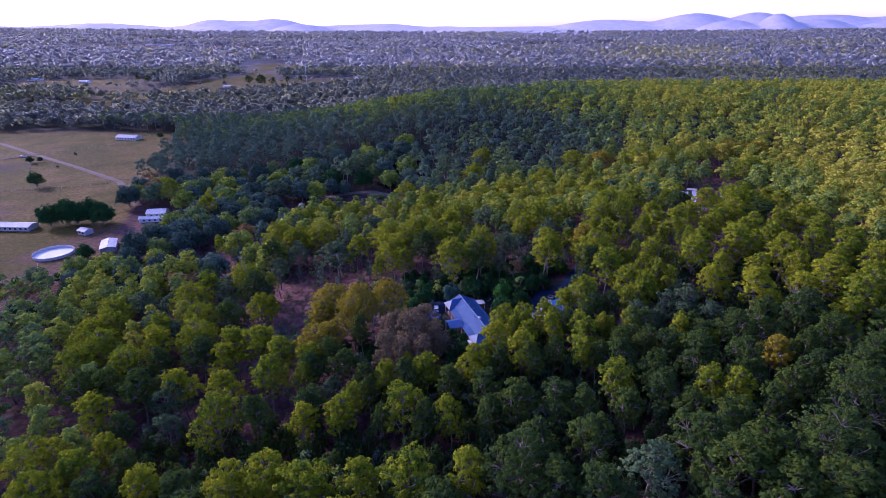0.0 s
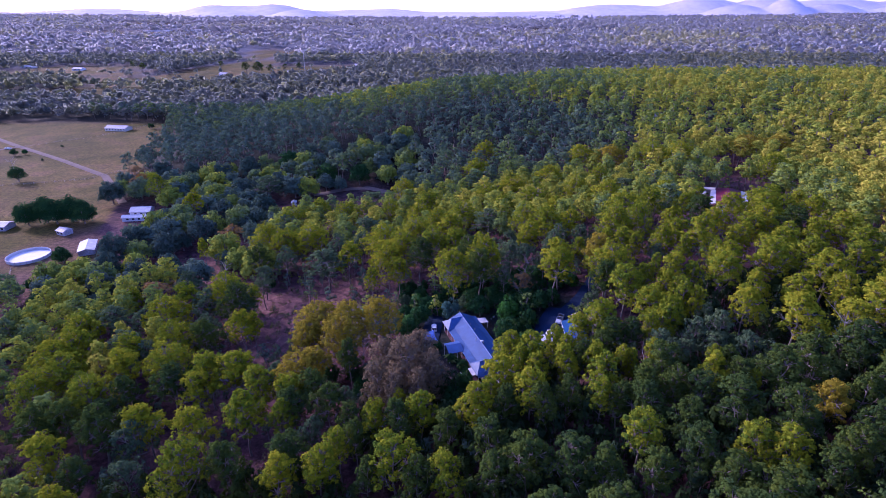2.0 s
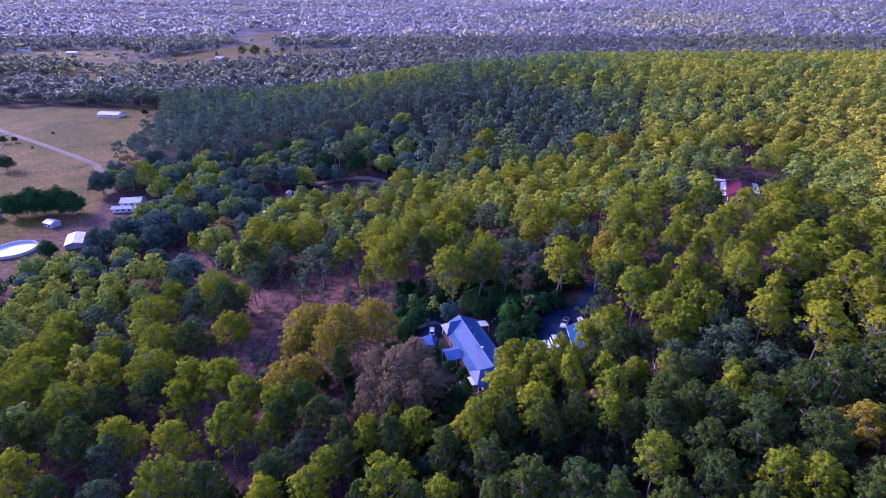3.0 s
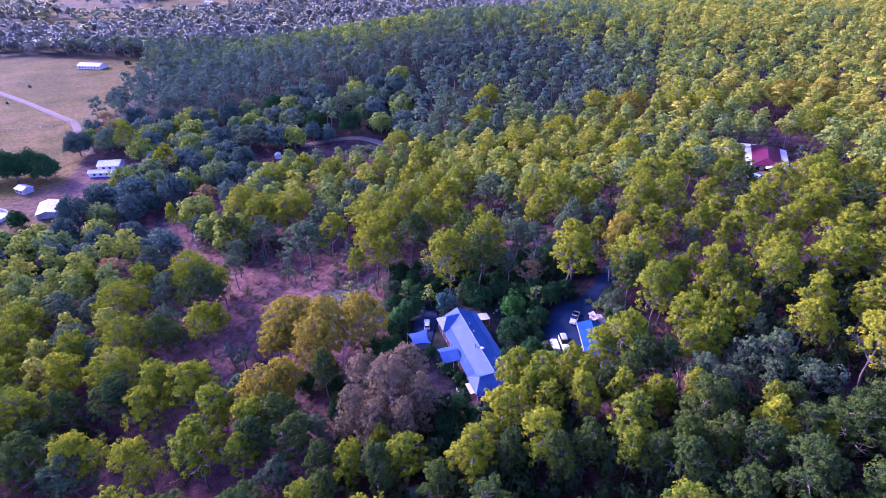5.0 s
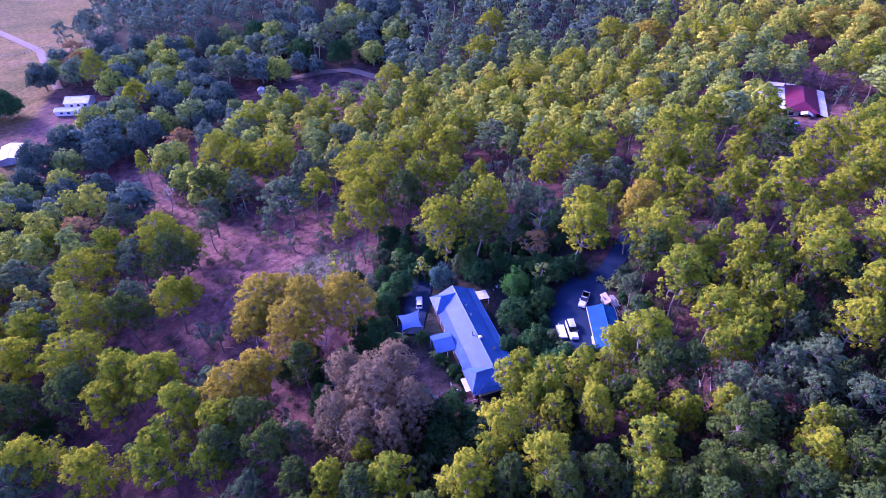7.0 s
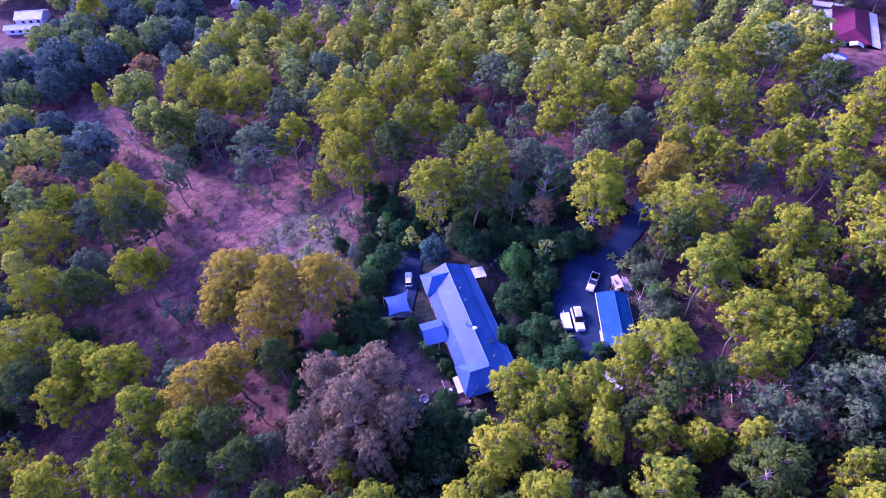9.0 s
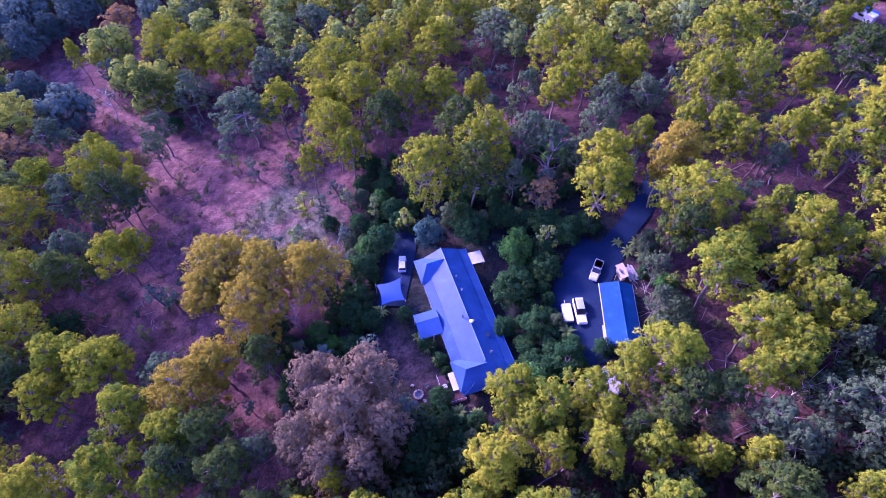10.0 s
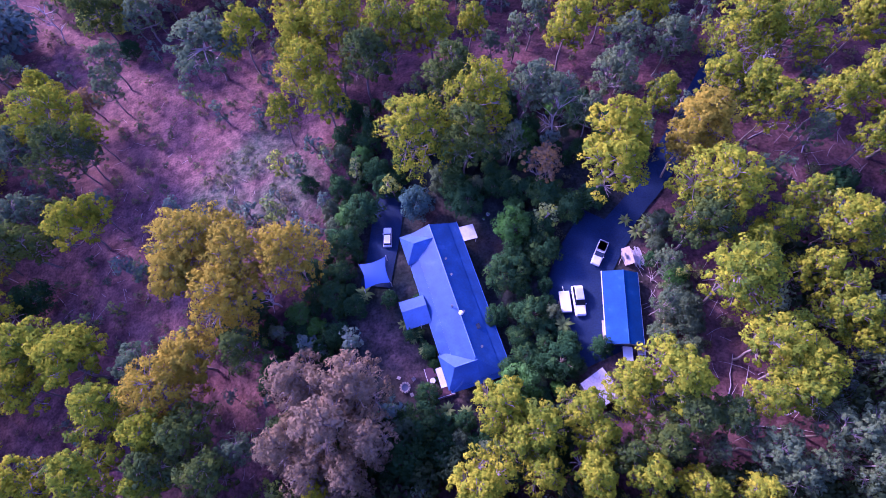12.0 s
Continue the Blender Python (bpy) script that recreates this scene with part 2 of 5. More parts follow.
def tube(points, radii, sides=6):
    """Arrays of a tapered tube through the points."""
    pts = np.asarray(points, float)
    d = np.gradient(pts, axis=0)
    d /= np.linalg.norm(d, axis=1)[:, None] + 1e-9
    ref = np.where(np.abs(d[:, 2:3]) > 0.9, [[1.0, 0, 0]], [[0, 0, 1.0]])
    a = np.cross(d, ref)
    a /= np.linalg.norm(a, axis=1)[:, None] + 1e-9
    b = np.cross(d, a)
    ang = np.arange(sides) * 2 * math.pi / sides
    v = pts[:, None] + np.asarray(radii)[:, None, None] * (np.cos(ang)[None, :, None] * a[:, None] + np.sin(ang)[None, :, None] * b[:, None])
    f = [(i * sides + k, i * sides + (k + 1) % sides, (i + 1) * sides + (k + 1) % sides, (i + 1) * sides + k) for i in range(len(pts) - 1) for k in range(sides)]
    return v.reshape(-1, 3), np.array(f)


def joined(pieces):
    vs, fs, o = [], [], 0
    for v, f in pieces:
        vs.append(v)
        fs.append(f + o)
        o += len(v)
    return np.concatenate(vs), np.concatenate(fs)


def rod(a, b, r, into=None, sides=8):
    bm = into or bmesh.new()
    a, b = Vector(a), Vector(b)
    m = Matrix.Translation((a + b) / 2) @ (b - a).to_track_quat("Z", "Y").to_matrix().to_4x4()
    bmesh.ops.create_cone(bm, cap_ends=True, segments=sides, radius1=r, radius2=r, depth=(b - a).length, matrix=m)
    return bm


# ---- lie of the land ----
def step(a, b, v):
    u = np.clip((np.asarray(v, float) - a) / (b - a), 0, 1)
    return u * u * (3 - 2 * u)


NEAR_X = (-260, -170, -120, -62, -20, 8, 32, 48, 97, 150, 400)
NEAR_Z = (-25, -24, -21.5, -14.5, -6, 0, 5, 8, 15, 17, 18)
FAR_X = (-260, -120, -40, 60, 130, 300)
FAR_Z = (-25, -24, -21, -8, 6, 10)


def soft_line(xs, zs, x):
    return sum(np.interp(np.asarray(x, float) + d, xs, zs) for d in (-16, -8, 0, 8, 16)) / 5


def height(x, y):
    """The ground: a slope that rises to the right, a valley behind the house, a wooded ridge, then the plain, tilted up
    far out to fit the camera's horizon.
    """
    x, y = np.asarray(x, float), np.asarray(y, float)
    z = soft_line(NEAR_X, NEAR_Z, x) * (1 - step(170, 300, y)) + soft_line(FAR_X, FAR_Z, x) * step(170, 300, y)
    hill = step(330, 500, y) * (1 - step(490, 760, y)) * step(-260, 60, x) * (1 - step(500, 1100, x))
    z = z + hill * (17 - z)
    flat = np.maximum(step(650, 1100, y), np.maximum(step(900, 1500, np.abs(x)), step(300, 800, -y)))
    z = z * (1 - flat) - 25 * flat
    z = z + 70 * np.clip((np.hypot(x, y) - 1900) / 2600, 0, 1.05) * step(600, 1500, y)
    pad = np.exp(-(((x - 9) / 17) ** 4 + ((y - 146) / 20) ** 4))
    return z * (1 - 0.8 * pad)


def zg(x, y):
    return float(height(x, y))


def inside(poly, x, y):
    x, y = np.asarray(x, float), np.asarray(y, float)
    hit = np.zeros(x.shape, bool)
    for (x0, y0), (x1, y1) in zip(poly, poly[1:] + poly[:1]):
        if y0 != y1:
            hit ^= ((y0 > y) != (y1 > y)) & (x < (x1 - x0) * (y - y0) / (y1 - y0) + x0)
    return hit


PADDOCKS = [
    [(-450, 640), (-300, 625), (-244, 480), (-228, 395), (-206, 340), (-192, 295), (-168, 275), (-158, 238), (-200, 205), (-420, 150), (-800, 300), (-800, 540)],
    [(-545, 930), (-530, 1157), (-511, 1440), (-640, 1800), (-470, 1870), (-425, 1700), (-460, 1580), (-380, 1300), (-219, 1340), (-165, 1150), (-295, 1030), (-380, 980), (-455, 920)],
    [(-910, 1240), (-754, 1290), (-631, 1262), (-600, 1150), (-505, 1060), (-500, 930), (-610, 930), (-670, 1060), (-798, 1030), (-930, 1060)],
    [(-700, 800), (-470, 780), (-430, 850), (-650, 880)],
    [(-1500, 2300), (-650, 2350), (-700, 2620), (-1700, 2600)],
    [(-1700, 2950), (-300, 3050), (-300, 3250), (-1900, 3200)],
    [(270, 2680), (870, 2620), (900, 2780), (300, 2850)],
    [(500, 3700), (1000, 3650), (1000, 3900), (500, 3900)],
]
# bare or open patches: x, y, radius
BARE = [(-52, 182, 20), (-62, 160, 11), (-66, 148, 9), (-70, 194, 12), (-36, 180, 13), (-26, 126, 7), (-112, 264, 8), (-116, 250, 9), (-104, 236, 9), (-96, 226, 9), (-111, 281, 8),
        (48, 140, 9), (53, 127, 7), (70, 172, 8), (98, 174, 8), (-62, 203, 13), (-74, 206, 8), (150, 288, 15), (128, 246, 15), (-16, 150, 5), (-24, 160, 6),
        (-109, 236, 12), (-90, 223, 12), (-79, 214, 11), (-36, 197, 9), (-20, 187, 7), (-65, 151, 10), (-76, 158, 9), (-49, 147, 8), (-68, 126, 7), (-24, 121, 6), (-120, 248, 11), (-104, 263, 9)]
# yards, plus gaps kept on the camera's sightlines to buildings and track
TREE_FREE = [(9, 146, 18), (32, 147, 11), (-4, 148, 9), (-3, 160, 7), (36, 158, 7), (44, 166, 6), (16, 166, 6), (32, 132, 4), (112, 222, 9), (128, 242, 15),
         (-187, 328, 17), (-178, 314, 11), (-170, 303, 9), (120, 228, 11), (113, 216, 9), (106, 206, 9), (101, 197, 8), (-52, 344, 11), (-48, 332, 11), (-44, 320, 9), (-92, 326, 7), (-112, 268, 11), (-115, 252, 11), (-52, 358, 15), (-36, 372, 9), (-92, 336, 6), (-178, 268, 16)]


def blob(x, y, spots, edge=0.35):
    w = np.zeros(np.shape(x))
    for cx, cy, r in spots:
        w = np.maximum(w, 1 - step(1 - edge, 1 + edge, np.hypot(x - cx, y - cy) / r))
    return w


def axis_line(dense0, dense1, gap, end0, end1, grow=1.16):
    mid = list(np.arange(dense0, dense1 + gap, gap))
    for end, at in ((end1, -1), (end0, 0)):
        g = gap
        while (mid[at] < end) if at else (mid[at] > end):
            g *= grow
            mid.insert(len(mid) if at else 0, mid[at] + g if at else mid[at] - g)
    return np.array(mid)


def build_ground():
    xs, ys = axis_line(-230, 190, 2.5, -4600, 4600), axis_line(20, 400, 2.5, -900, 4700)
    x, y = np.meshgrid(xs, ys)
    near = np.exp(-((np.hypot(x, y - 180) / 420) ** 2))
    rough = np.array([noise.noise((a * 0.09, b * 0.09, 0.3)) + 0.5 * noise.noise((a * 0.3, b * 0.3, 2.0)) for a, b in zip(x.ravel(), y.ravel())]).reshape(x.shape)
    z = height(x, y) + 0.22 * rough * near
    n, m = x.shape
    i = (np.arange(n - 1)[:, None] * m + np.arange(m - 1)[None, :]).ravel()
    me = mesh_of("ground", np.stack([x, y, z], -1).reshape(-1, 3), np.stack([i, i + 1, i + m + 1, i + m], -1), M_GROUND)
    me.polygons.foreach_set("use_smooth", [True] * len(me.polygons))
    pad = np.zeros(x.shape)
    for p in PADDOCKS:
        pad = np.maximum(pad, inside(p, x, y))
    soil = blob(x + 5 * rough, y + 5 * rough, [(-186, 286, 24), (-206, 264, 15), (-190, 232, 20), (-215, 215, 18), (-240, 205, 20), (-375, 450, 14), (-300, 330, 16)], 0.7)
    pad = pad * (1 - 0.75 * soil)
    wob = 0.18 * rough
    bare = np.clip(np.maximum(blob(x + 4 * rough, y + 3 * rough, BARE, 0.5), soil) + wob * 0.5, 0, 1)
    weeds = np.clip(1.3 * blob(x, y, [(-33, 183, 9), (-26, 172, 8), (-40, 172, 7)], 0.7) * (0.6 + rough), 0, 1)
    yard = np.clip(blob(x + 2 * rough, y + 2 * rough, [(9, 146, 19), (-5, 137, 11), (0, 130, 9), (30, 147, 13), (-4, 148, 10), (-3, 162, 8), (15, 167, 9), (34, 160, 9), (24, 133, 9), (8, 128, 7), (26, 172, 12), (6, 176, 12)], 0.5), 0, 1)
    worn = np.clip(blob(x + rough, y + rough, [(-3.5, 143, 2.2), (-1, 140, 2.4), (1.5, 137, 2.6), (4, 134, 2.6), (6.5, 131, 2.8), (9, 128.5, 3), (35, 138, 3.5), (33, 136, 3)], 0.8), 0, 1)
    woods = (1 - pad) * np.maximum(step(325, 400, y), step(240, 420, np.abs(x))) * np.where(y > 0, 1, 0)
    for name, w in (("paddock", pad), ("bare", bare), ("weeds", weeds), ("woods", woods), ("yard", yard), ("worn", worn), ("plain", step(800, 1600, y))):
        me.attributes.new(name, "FLOAT", "POINT").data.foreach_set("value", np.asarray(w, np.float32).ravel())
    tagged(new("ground", me), "sloping red-brown woodland ground with dry paddocks", "ground", kind="structure")


build_ground()


def strip(name, line, width, material, label, lift=0.06, category="road"):
    """A track draped over the ground along a line."""
    pts = np.array(line, float)
    seg = np.r_[0, np.cumsum(np.hypot(*np.diff(pts, axis=0).T))]
    t = np.linspace(0, seg[-1], max(6, int(seg[-1] / 2)))
    c = np.stack([np.interp(t, seg, pts[:, k]) for k in (0, 1)], 1)
    for _ in range(3):
        c[1:-1] = (c[:-2] + 2 * c[1:-1] + c[2:]) / 4
    d = np.gradient(c, axis=0)
    d /= np.linalg.norm(d, axis=1)[:, None]
    side = np.stack([-d[:, 1], d[:, 0]], 1)
    w = np.array([width * (1 + 0.12 * noise.noise((p[0] * 0.15, p[1] * 0.15, 7))) for p in c]) / 2
    rows = []
    for k in np.linspace(-1, 1, 7):
        q = c + side * (k * w)[:, None]
        rows.append(np.c_[q, height(q[:, 0], q[:, 1]) + lift + 0.16 * (1 - k * k)])
    n = len(c)
    i = (np.arange(6)[:, None] * n + np.arange(n - 1)[None, :]).ravel()
    me = mesh_of(name, np.concatenate(rows), np.stack([i, i + n, i + n + 1, i + 1], -1), material)
    tagged(new(name, me), label, category, kind="structure")


strip("driveway", [(36.5, 160), (32, 153.5), (30.2, 147), (31, 140), (33, 136)], 9.5, M_GRAVEL, "dark grey gravel apron beside the garage", 0.25, "driveway")
strip("drive_lane", [(62, 196), (52, 180), (45, 167.5), (39, 160.5), (35, 156)], 4.4, M_GRAVEL, "dark grey gravel lane leading up to the garage", 0.34, "driveway")
strip("side_drive", [(-2, 172), (-2.5, 164), (-3, 157), (-4, 150)], 5.5, M_GRAVEL, "dark grey gravel parking strip beside the house", 0.25, "driveway")
strip("valley_track", [(-84, 352), (-66, 359), (-50, 360), (-38, 352), (-20, 338)], 4.5, M_TRACK, "pale dirt track curving through the valley", 0.3, "track")
strip("paddock_road", [(-205, 345), (-253, 408), (-318, 456), (-383, 501), (-457, 554), (-600, 640)], 5.0, M_TRACK, "pale grey gravel road across the paddock", 0.3, "road")
strip("paddock_lane", [(-383, 501), (-420, 470), (-520, 430), (-800, 380)], 5.0, M_TRACK, "pale grey gravel lane along the paddock", 0.3, "road")

bm = bmesh.new()
bmesh.ops.create_circle(bm, cap_ends=True, segments=28, radius=1, matrix=pose(-35, 371, zg(-35, 371) + 0.7) @ Matrix.Diagonal((12, 6, 1, 1)))
tagged(part("pond", bm, M_WATER, None), "still dark farm pond in the valley", "pond", kind="structure")


def hills(name, y, peaks, width, label):
    """A far range of hills: a ridge line as a sum of rounded peaks, with folds on its slopes."""
    xs = np.linspace(-4300, 4300, 160)
    rows = []
    top = np.zeros(len(xs))
    for cx, h, w in peaks:
        top = np.maximum(top, h * np.exp(-((xs - cx) / w) ** 2))
    top = top + np.array([6 * noise.noise((a * 0.005, y * 0.01, 1)) + 11 * noise.noise((a * 0.0017, y * 0.02, 4)) for a in xs]) * (top > 8)
    for k in np.linspace(0, 1, 10):
        fold = np.array([noise.noise((a * 0.003, k * 2.0, y * 0.003)) for a in xs])
        rows.append(np.c_[xs, y - width * (1 - k) + 90 * fold * (1 - k), 20 + (top - 20) * k ** 1.4])
    n = len(xs)
    i = (np.arange(9)[:, None] * n + np.arange(n - 1)[None, :]).ravel()
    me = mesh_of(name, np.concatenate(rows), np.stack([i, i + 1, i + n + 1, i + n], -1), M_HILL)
    me.polygons.foreach_set("use_smooth", [True] * len(me.polygons))
    tagged(new(name, me), label, "hills", kind="structure")


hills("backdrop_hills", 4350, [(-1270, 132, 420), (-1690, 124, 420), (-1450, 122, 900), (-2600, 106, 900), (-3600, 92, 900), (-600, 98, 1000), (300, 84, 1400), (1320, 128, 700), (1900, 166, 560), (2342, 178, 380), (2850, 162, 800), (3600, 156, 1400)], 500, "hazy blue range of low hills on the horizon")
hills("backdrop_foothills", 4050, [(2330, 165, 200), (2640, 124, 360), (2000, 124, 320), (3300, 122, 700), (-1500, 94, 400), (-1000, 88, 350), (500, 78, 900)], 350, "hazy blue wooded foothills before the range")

# ---- trees ----
def sprays(rng, lobes, per, card, dome=0.55, up=0.25):
    """Leaf sprays over rounded puffs (x, y, z, r): arrays of small blades facing out and up, shaded as the puffs they cover."""
    c, r = lobes[:, :3], lobes[:, 3]
    k = np.repeat(np.arange(len(lobes)), per)
    n = rng.normal(size=(len(k), 3))
    n[:, 2] = np.abs(n[:, 2]) * 0.9 + rng.normal(size=len(k)) * 0.45
    n /= np.linalg.norm(n, axis=1)[:, None]
    p = c[k] + n * (r[k] * rng.uniform(0.74, 1.08, len(k)))[:, None]
    f = n + rng.normal(size=n.shape) * 0.30
    f[:, 2] += 0.08
    f /= np.linalg.norm(f, axis=1)[:, None]
    a = np.cross(f, rng.normal(size=n.shape))
    a /= np.linalg.norm(a, axis=1)[:, None]
    b = np.cross(f, a)
    s = card * rng.uniform(0.6, 1.35, len(k))[:, None]
    v = np.stack([p + a * s, p + b * s * 0.75 - a * s * 0.3, p - a * s * 0.8 - b * s * 0.55 - np.array([0, 0, 0.2]) * s], 1)
    out = c - c.mean(0)
    out /= np.linalg.norm(out, axis=1)[:, None] + 0.01
    g = f + dome * out[k] + np.array([0, 0, up])
    g /= np.linalg.norm(g, axis=1)[:, None]
    return v.reshape(-1, 3), np.arange(len(k) * 3).reshape(-1, 3), np.repeat(rng.rand(len(lobes))[k], 3), np.repeat(g, 3, 0)


def gum_shape(seed, per=40, card=0.33, heads=9, each=10, tall=19.0, wide=4.6, bare=0.34, sides=6, ball=(0.38, 0.62)):
    """A gum: a bent pale stem, limbs that fork, and a deep crown of rounded leafy heads with gaps between. Arrays of wood and of leaves."""
    rng = np.random.RandomState(seed)
    lean = rng.normal(size=2) * 0.8
    zs = np.linspace(-0.8, tall * 0.84, 7)
    stem = np.c_[lean[0] * (zs / tall) ** 2 + 0.25 * np.sin(zs * 0.5 + seed), lean[1] * (zs / tall) ** 2 + 0.25 * np.cos(zs * 0.6 + seed), zs]
    wood = [tube(stem, np.interp(zs, [-1, tall], [0.21, 0.05]), sides)]
    lobes = []
    turn = rng.uniform(0, 6.28)
    for i in range(heads):
        u = i / (heads - 1)
        ang = turn + i * 2.4 + rng.normal() * 0.3
        out = wide * 0.56 * max(0.05, 1 - (u - 0.33) ** 2 / 0.47) * rng.uniform(0.75, 1.15)
        hr = wide * rng.uniform(0.34, 0.50)
        z1 = tall * (bare + 0.12 + (0.85 - bare - 0.12) * u) + rng.normal() * 0.5
        j = int(np.clip(np.searchsorted(zs, z1 - out * 0.9 - 1.0), 2, 5))
        a, e = stem[j], np.array([stem[j][0] + math.cos(ang) * out, stem[j][1] + math.sin(ang) * out, z1])
        mid = a * 0.5 + e * 0.5 + rng.normal(size=3) * 0.25 + np.array([0, 0, -0.3])
        if sides > 3 or i % 2:
            wood.append(tube([a, mid, e], [0.14, 0.09, 0.03], max(3, sides - 1)))
        n = int(each * rng.uniform(0.8, 1.2))
        d = rng.normal(size=(n, 3))
        d[:, 2] = np.abs(d[:, 2]) * 1.1 - 0.45
        d /= np.linalg.norm(d, axis=1)[:, None]
        q = e + d * hr * rng.uniform(0.55, 0.95, n)[:, None] * np.array([1, 1, 1.2])
        lobes.append(np.c_[q, hr * rng.uniform(*ball, n)])
        if sides > 4 and u < 0.4:
            keep = rng.rand(n) < 0.62
            lobes[-1] = lobes[-1][keep]
        if sides > 4:
            for k in range(0, n, 3):
                wood.append(tube([e * 0.6 + mid * 0.4, (e + q[k]) / 2, q[k]], [0.07, 0.05, 0.02], 4))
    return joined(wood), sprays(rng, np.concatenate(lobes), per, card)


def bush_shape(seed, per=40, card=0.17, tall=6.0, wide=3.4, n=100, puff=0.62):
    """A dense rounded shrub or small shade tree, leafy to near the ground."""
    rng = np.random.RandomState(seed)
    d = rng.normal(size=(n, 3))
    d[:, 2] = np.abs(d[:, 2])
    d /= np.linalg.norm(d, axis=1)[:, None]
    r = rng.uniform(0.5, 0.98, n)[:, None]
    c = d * r * np.array([wide * 0.82, wide * 0.82, tall * 0.66]) + np.array([0, 0, tall * 0.24])
    lobes = np.c_[c, rng.uniform(0.7, 1.25, n) * puff * wide / 3.4]
    wood = [tube([(0, 0, -0.5), (0.1, 0.05, tall * 0.3), (0.05, 0.2, tall * 0.6)], [0.2, 0.14, 0.06], 6)]
    for q in c[::5]:
        wood.append(tube([(0, 0, tall * 0.15), q * 0.5 + np.array([0, 0, 0.3]), q], [0.09, 0.06, 0.02], 4))
    return joined(wood), sprays(rng, lobes, per, card)


def dead_shape(seed, tall=12.0):
    rng = np.random.RandomState(seed)
    zs = np.linspace(-0.5, tall, 7)
    stem = np.c_[np.cumsum(rng.normal(size=(7, 2)) * 0.3, 0), zs]
    wood = [tube(stem, np.linspace(0.22, 0.04, 7), 6)]
    for i in range(13):
        j = rng.randint(2, 6)
        ang, ln = rng.uniform(0, 6.28), rng.uniform(1.5, 4.2)
        d = np.array([math.cos(ang), math.sin(ang), rng.uniform(0.3, 1.1)])
        a = stem[j]
        m, e = a + d * ln * 0.5 + rng.normal(size=3) * 0.2, a + d * ln + rng.normal(size=3) * 0.4
        wood.append(tube([a, m, e], [0.09, 0.06, 0.015], 5))
        wood.append(tube([m, m + rng.normal(size=3) * 0.7 + d * 0.8], [0.04, 0.01], 4))
    return joined(wood)


FINE_SHAPES = [gum_shape(100 + i, per=26, card=0.20, heads=10 + i % 3, each=27, ball=(0.17, 0.32)) for i in range(9)]
GUM_SHAPES = [gum_shape(100 + i, per=24, card=0.24, heads=10 + i % 3, each=20, ball=(0.20, 0.36)) for i in range(8)]
BROAD_SHAPES = [gum_shape(120 + i, per=25, card=0.21, heads=18 + i % 3, each=24, wide=7.2, bare=0.26, ball=(0.13, 0.235)) for i in range(6)]
GREY_SHAPES = [gum_shape(140 + i, per=26, card=0.185, each=22, ball=(0.16, 0.30), bare=0.36, tall=15.0, wide=4.4) for i in range(4)]
BROWN_SHAPES = [gum_shape(160 + i, per=26, card=0.17, heads=15, each=26, ball=(0.15, 0.28), bare=0.08, tall=15.0, wide=5.2) for i in range(3)]
ROUND_SHAPES = [bush_shape(270 + i, per=34, card=0.20, n=110, puff=0.62) for i in range(4)]
BUSH_SHAPES = [bush_shape(180 + i) for i in range(6)]
MESHES = {}


def meshes_for(kind, i, shapes, foliage):
    key = (kind, foliage.name, len(shapes), i % len(shapes))
    if key not in MESHES:
        wood, crown = shapes[i % len(shapes)]
        w = mesh_of(kind + "_trunk", *wood, M_BARK)
        w.polygons.foreach_set("use_smooth", [True] * len(w.polygons))
        MESHES[key] = (w, mesh_of(kind + "_crown", crown[0], crown[1], foliage, crown[2], crown[3]))
    return MESHES[key]


def plant(name, x, y, r, tall, nominal, shapes, foliage, i, label, category, group):
    """One tree with its own trunk and crown, scaled to its crown's radius and its height."""
    rng = random.Random(int(x * 131 + y * 17))
    w, c = meshes_for(name, i, shapes, foliage)
    sx = r / nominal[0]
    ob = root(name, pose(x, y, zg(x, y), 0, 0, rng.uniform(0, 360)) @ Matrix.Diagonal((sx, sx, tall / nominal[1], 1)), label, category, group)
    part("trunk", w, None, ob)
    part("crown", c, None, ob)
    return ob


# planted trees: x, y, crown radius
GREY_GUMS_BEHIND_CENTRE = [(-44, 205, 8.5), (23, 183, 4.9), (28, 181, 4.4), (20, 173, 2.7), (33, 177, 2.9), (37, 184, 4.6), (25, 202, 3.5), (17, 197, 2.4), (-43, 225, 5.7)]
GREY_GUMS_BEHIND_WEST = [(-64, 219, 5.1), (-81, 181, 5.7), (-67, 179, 4.0), (-67, 197, 3.7), (-69, 205, 4.4), (-98, 205, 4.9), (-111, 176, 6.7), (-101, 174, 5.4)]
GREY_GUMS_MIDDLE_WEST = [(-75, 165, 5.0), (-97, 160, 6.1), (-88, 153, 4.5)]
GREY_GUMS_BEHIND_EAST = [(40, 192, 4.3), (66, 170, 2.7), (48, 191, 3.9)]
GREY_GUMS_MIDDLE_CENTRE = [(-43, 135, 4.4), (-23, 122, 3.1)]
GREY_GUMS_MIDDLE_EAST = [(41, 143, 2.1), (40, 138, 1.6), (42, 149, 2.2), (50, 123, 3.9), (52, 120, 3.3), (59, 125, 3.6), (61, 121, 3.3), (65, 134, 2.5), (55, 121, 2.7),
    (44, 123, 2.1), (64, 125, 4.3), (68, 119, 3.6)]
GREY_GUMS_BACK_WEST = [(-63, 379, 8.9), (-110, 341, 9.5), (-76, 261, 6.7), (-63, 315, 9.5)]
GREY_GUMS_BACK_CENTRE = [(-40, 302, 9.2), (-34, 314, 8.5), (-34, 249, 7.5), (-34, 227, 5.3), (19, 228, 7.3)]
GREY_GUMS_BACK_EAST = [(84, 261, 5.8)]
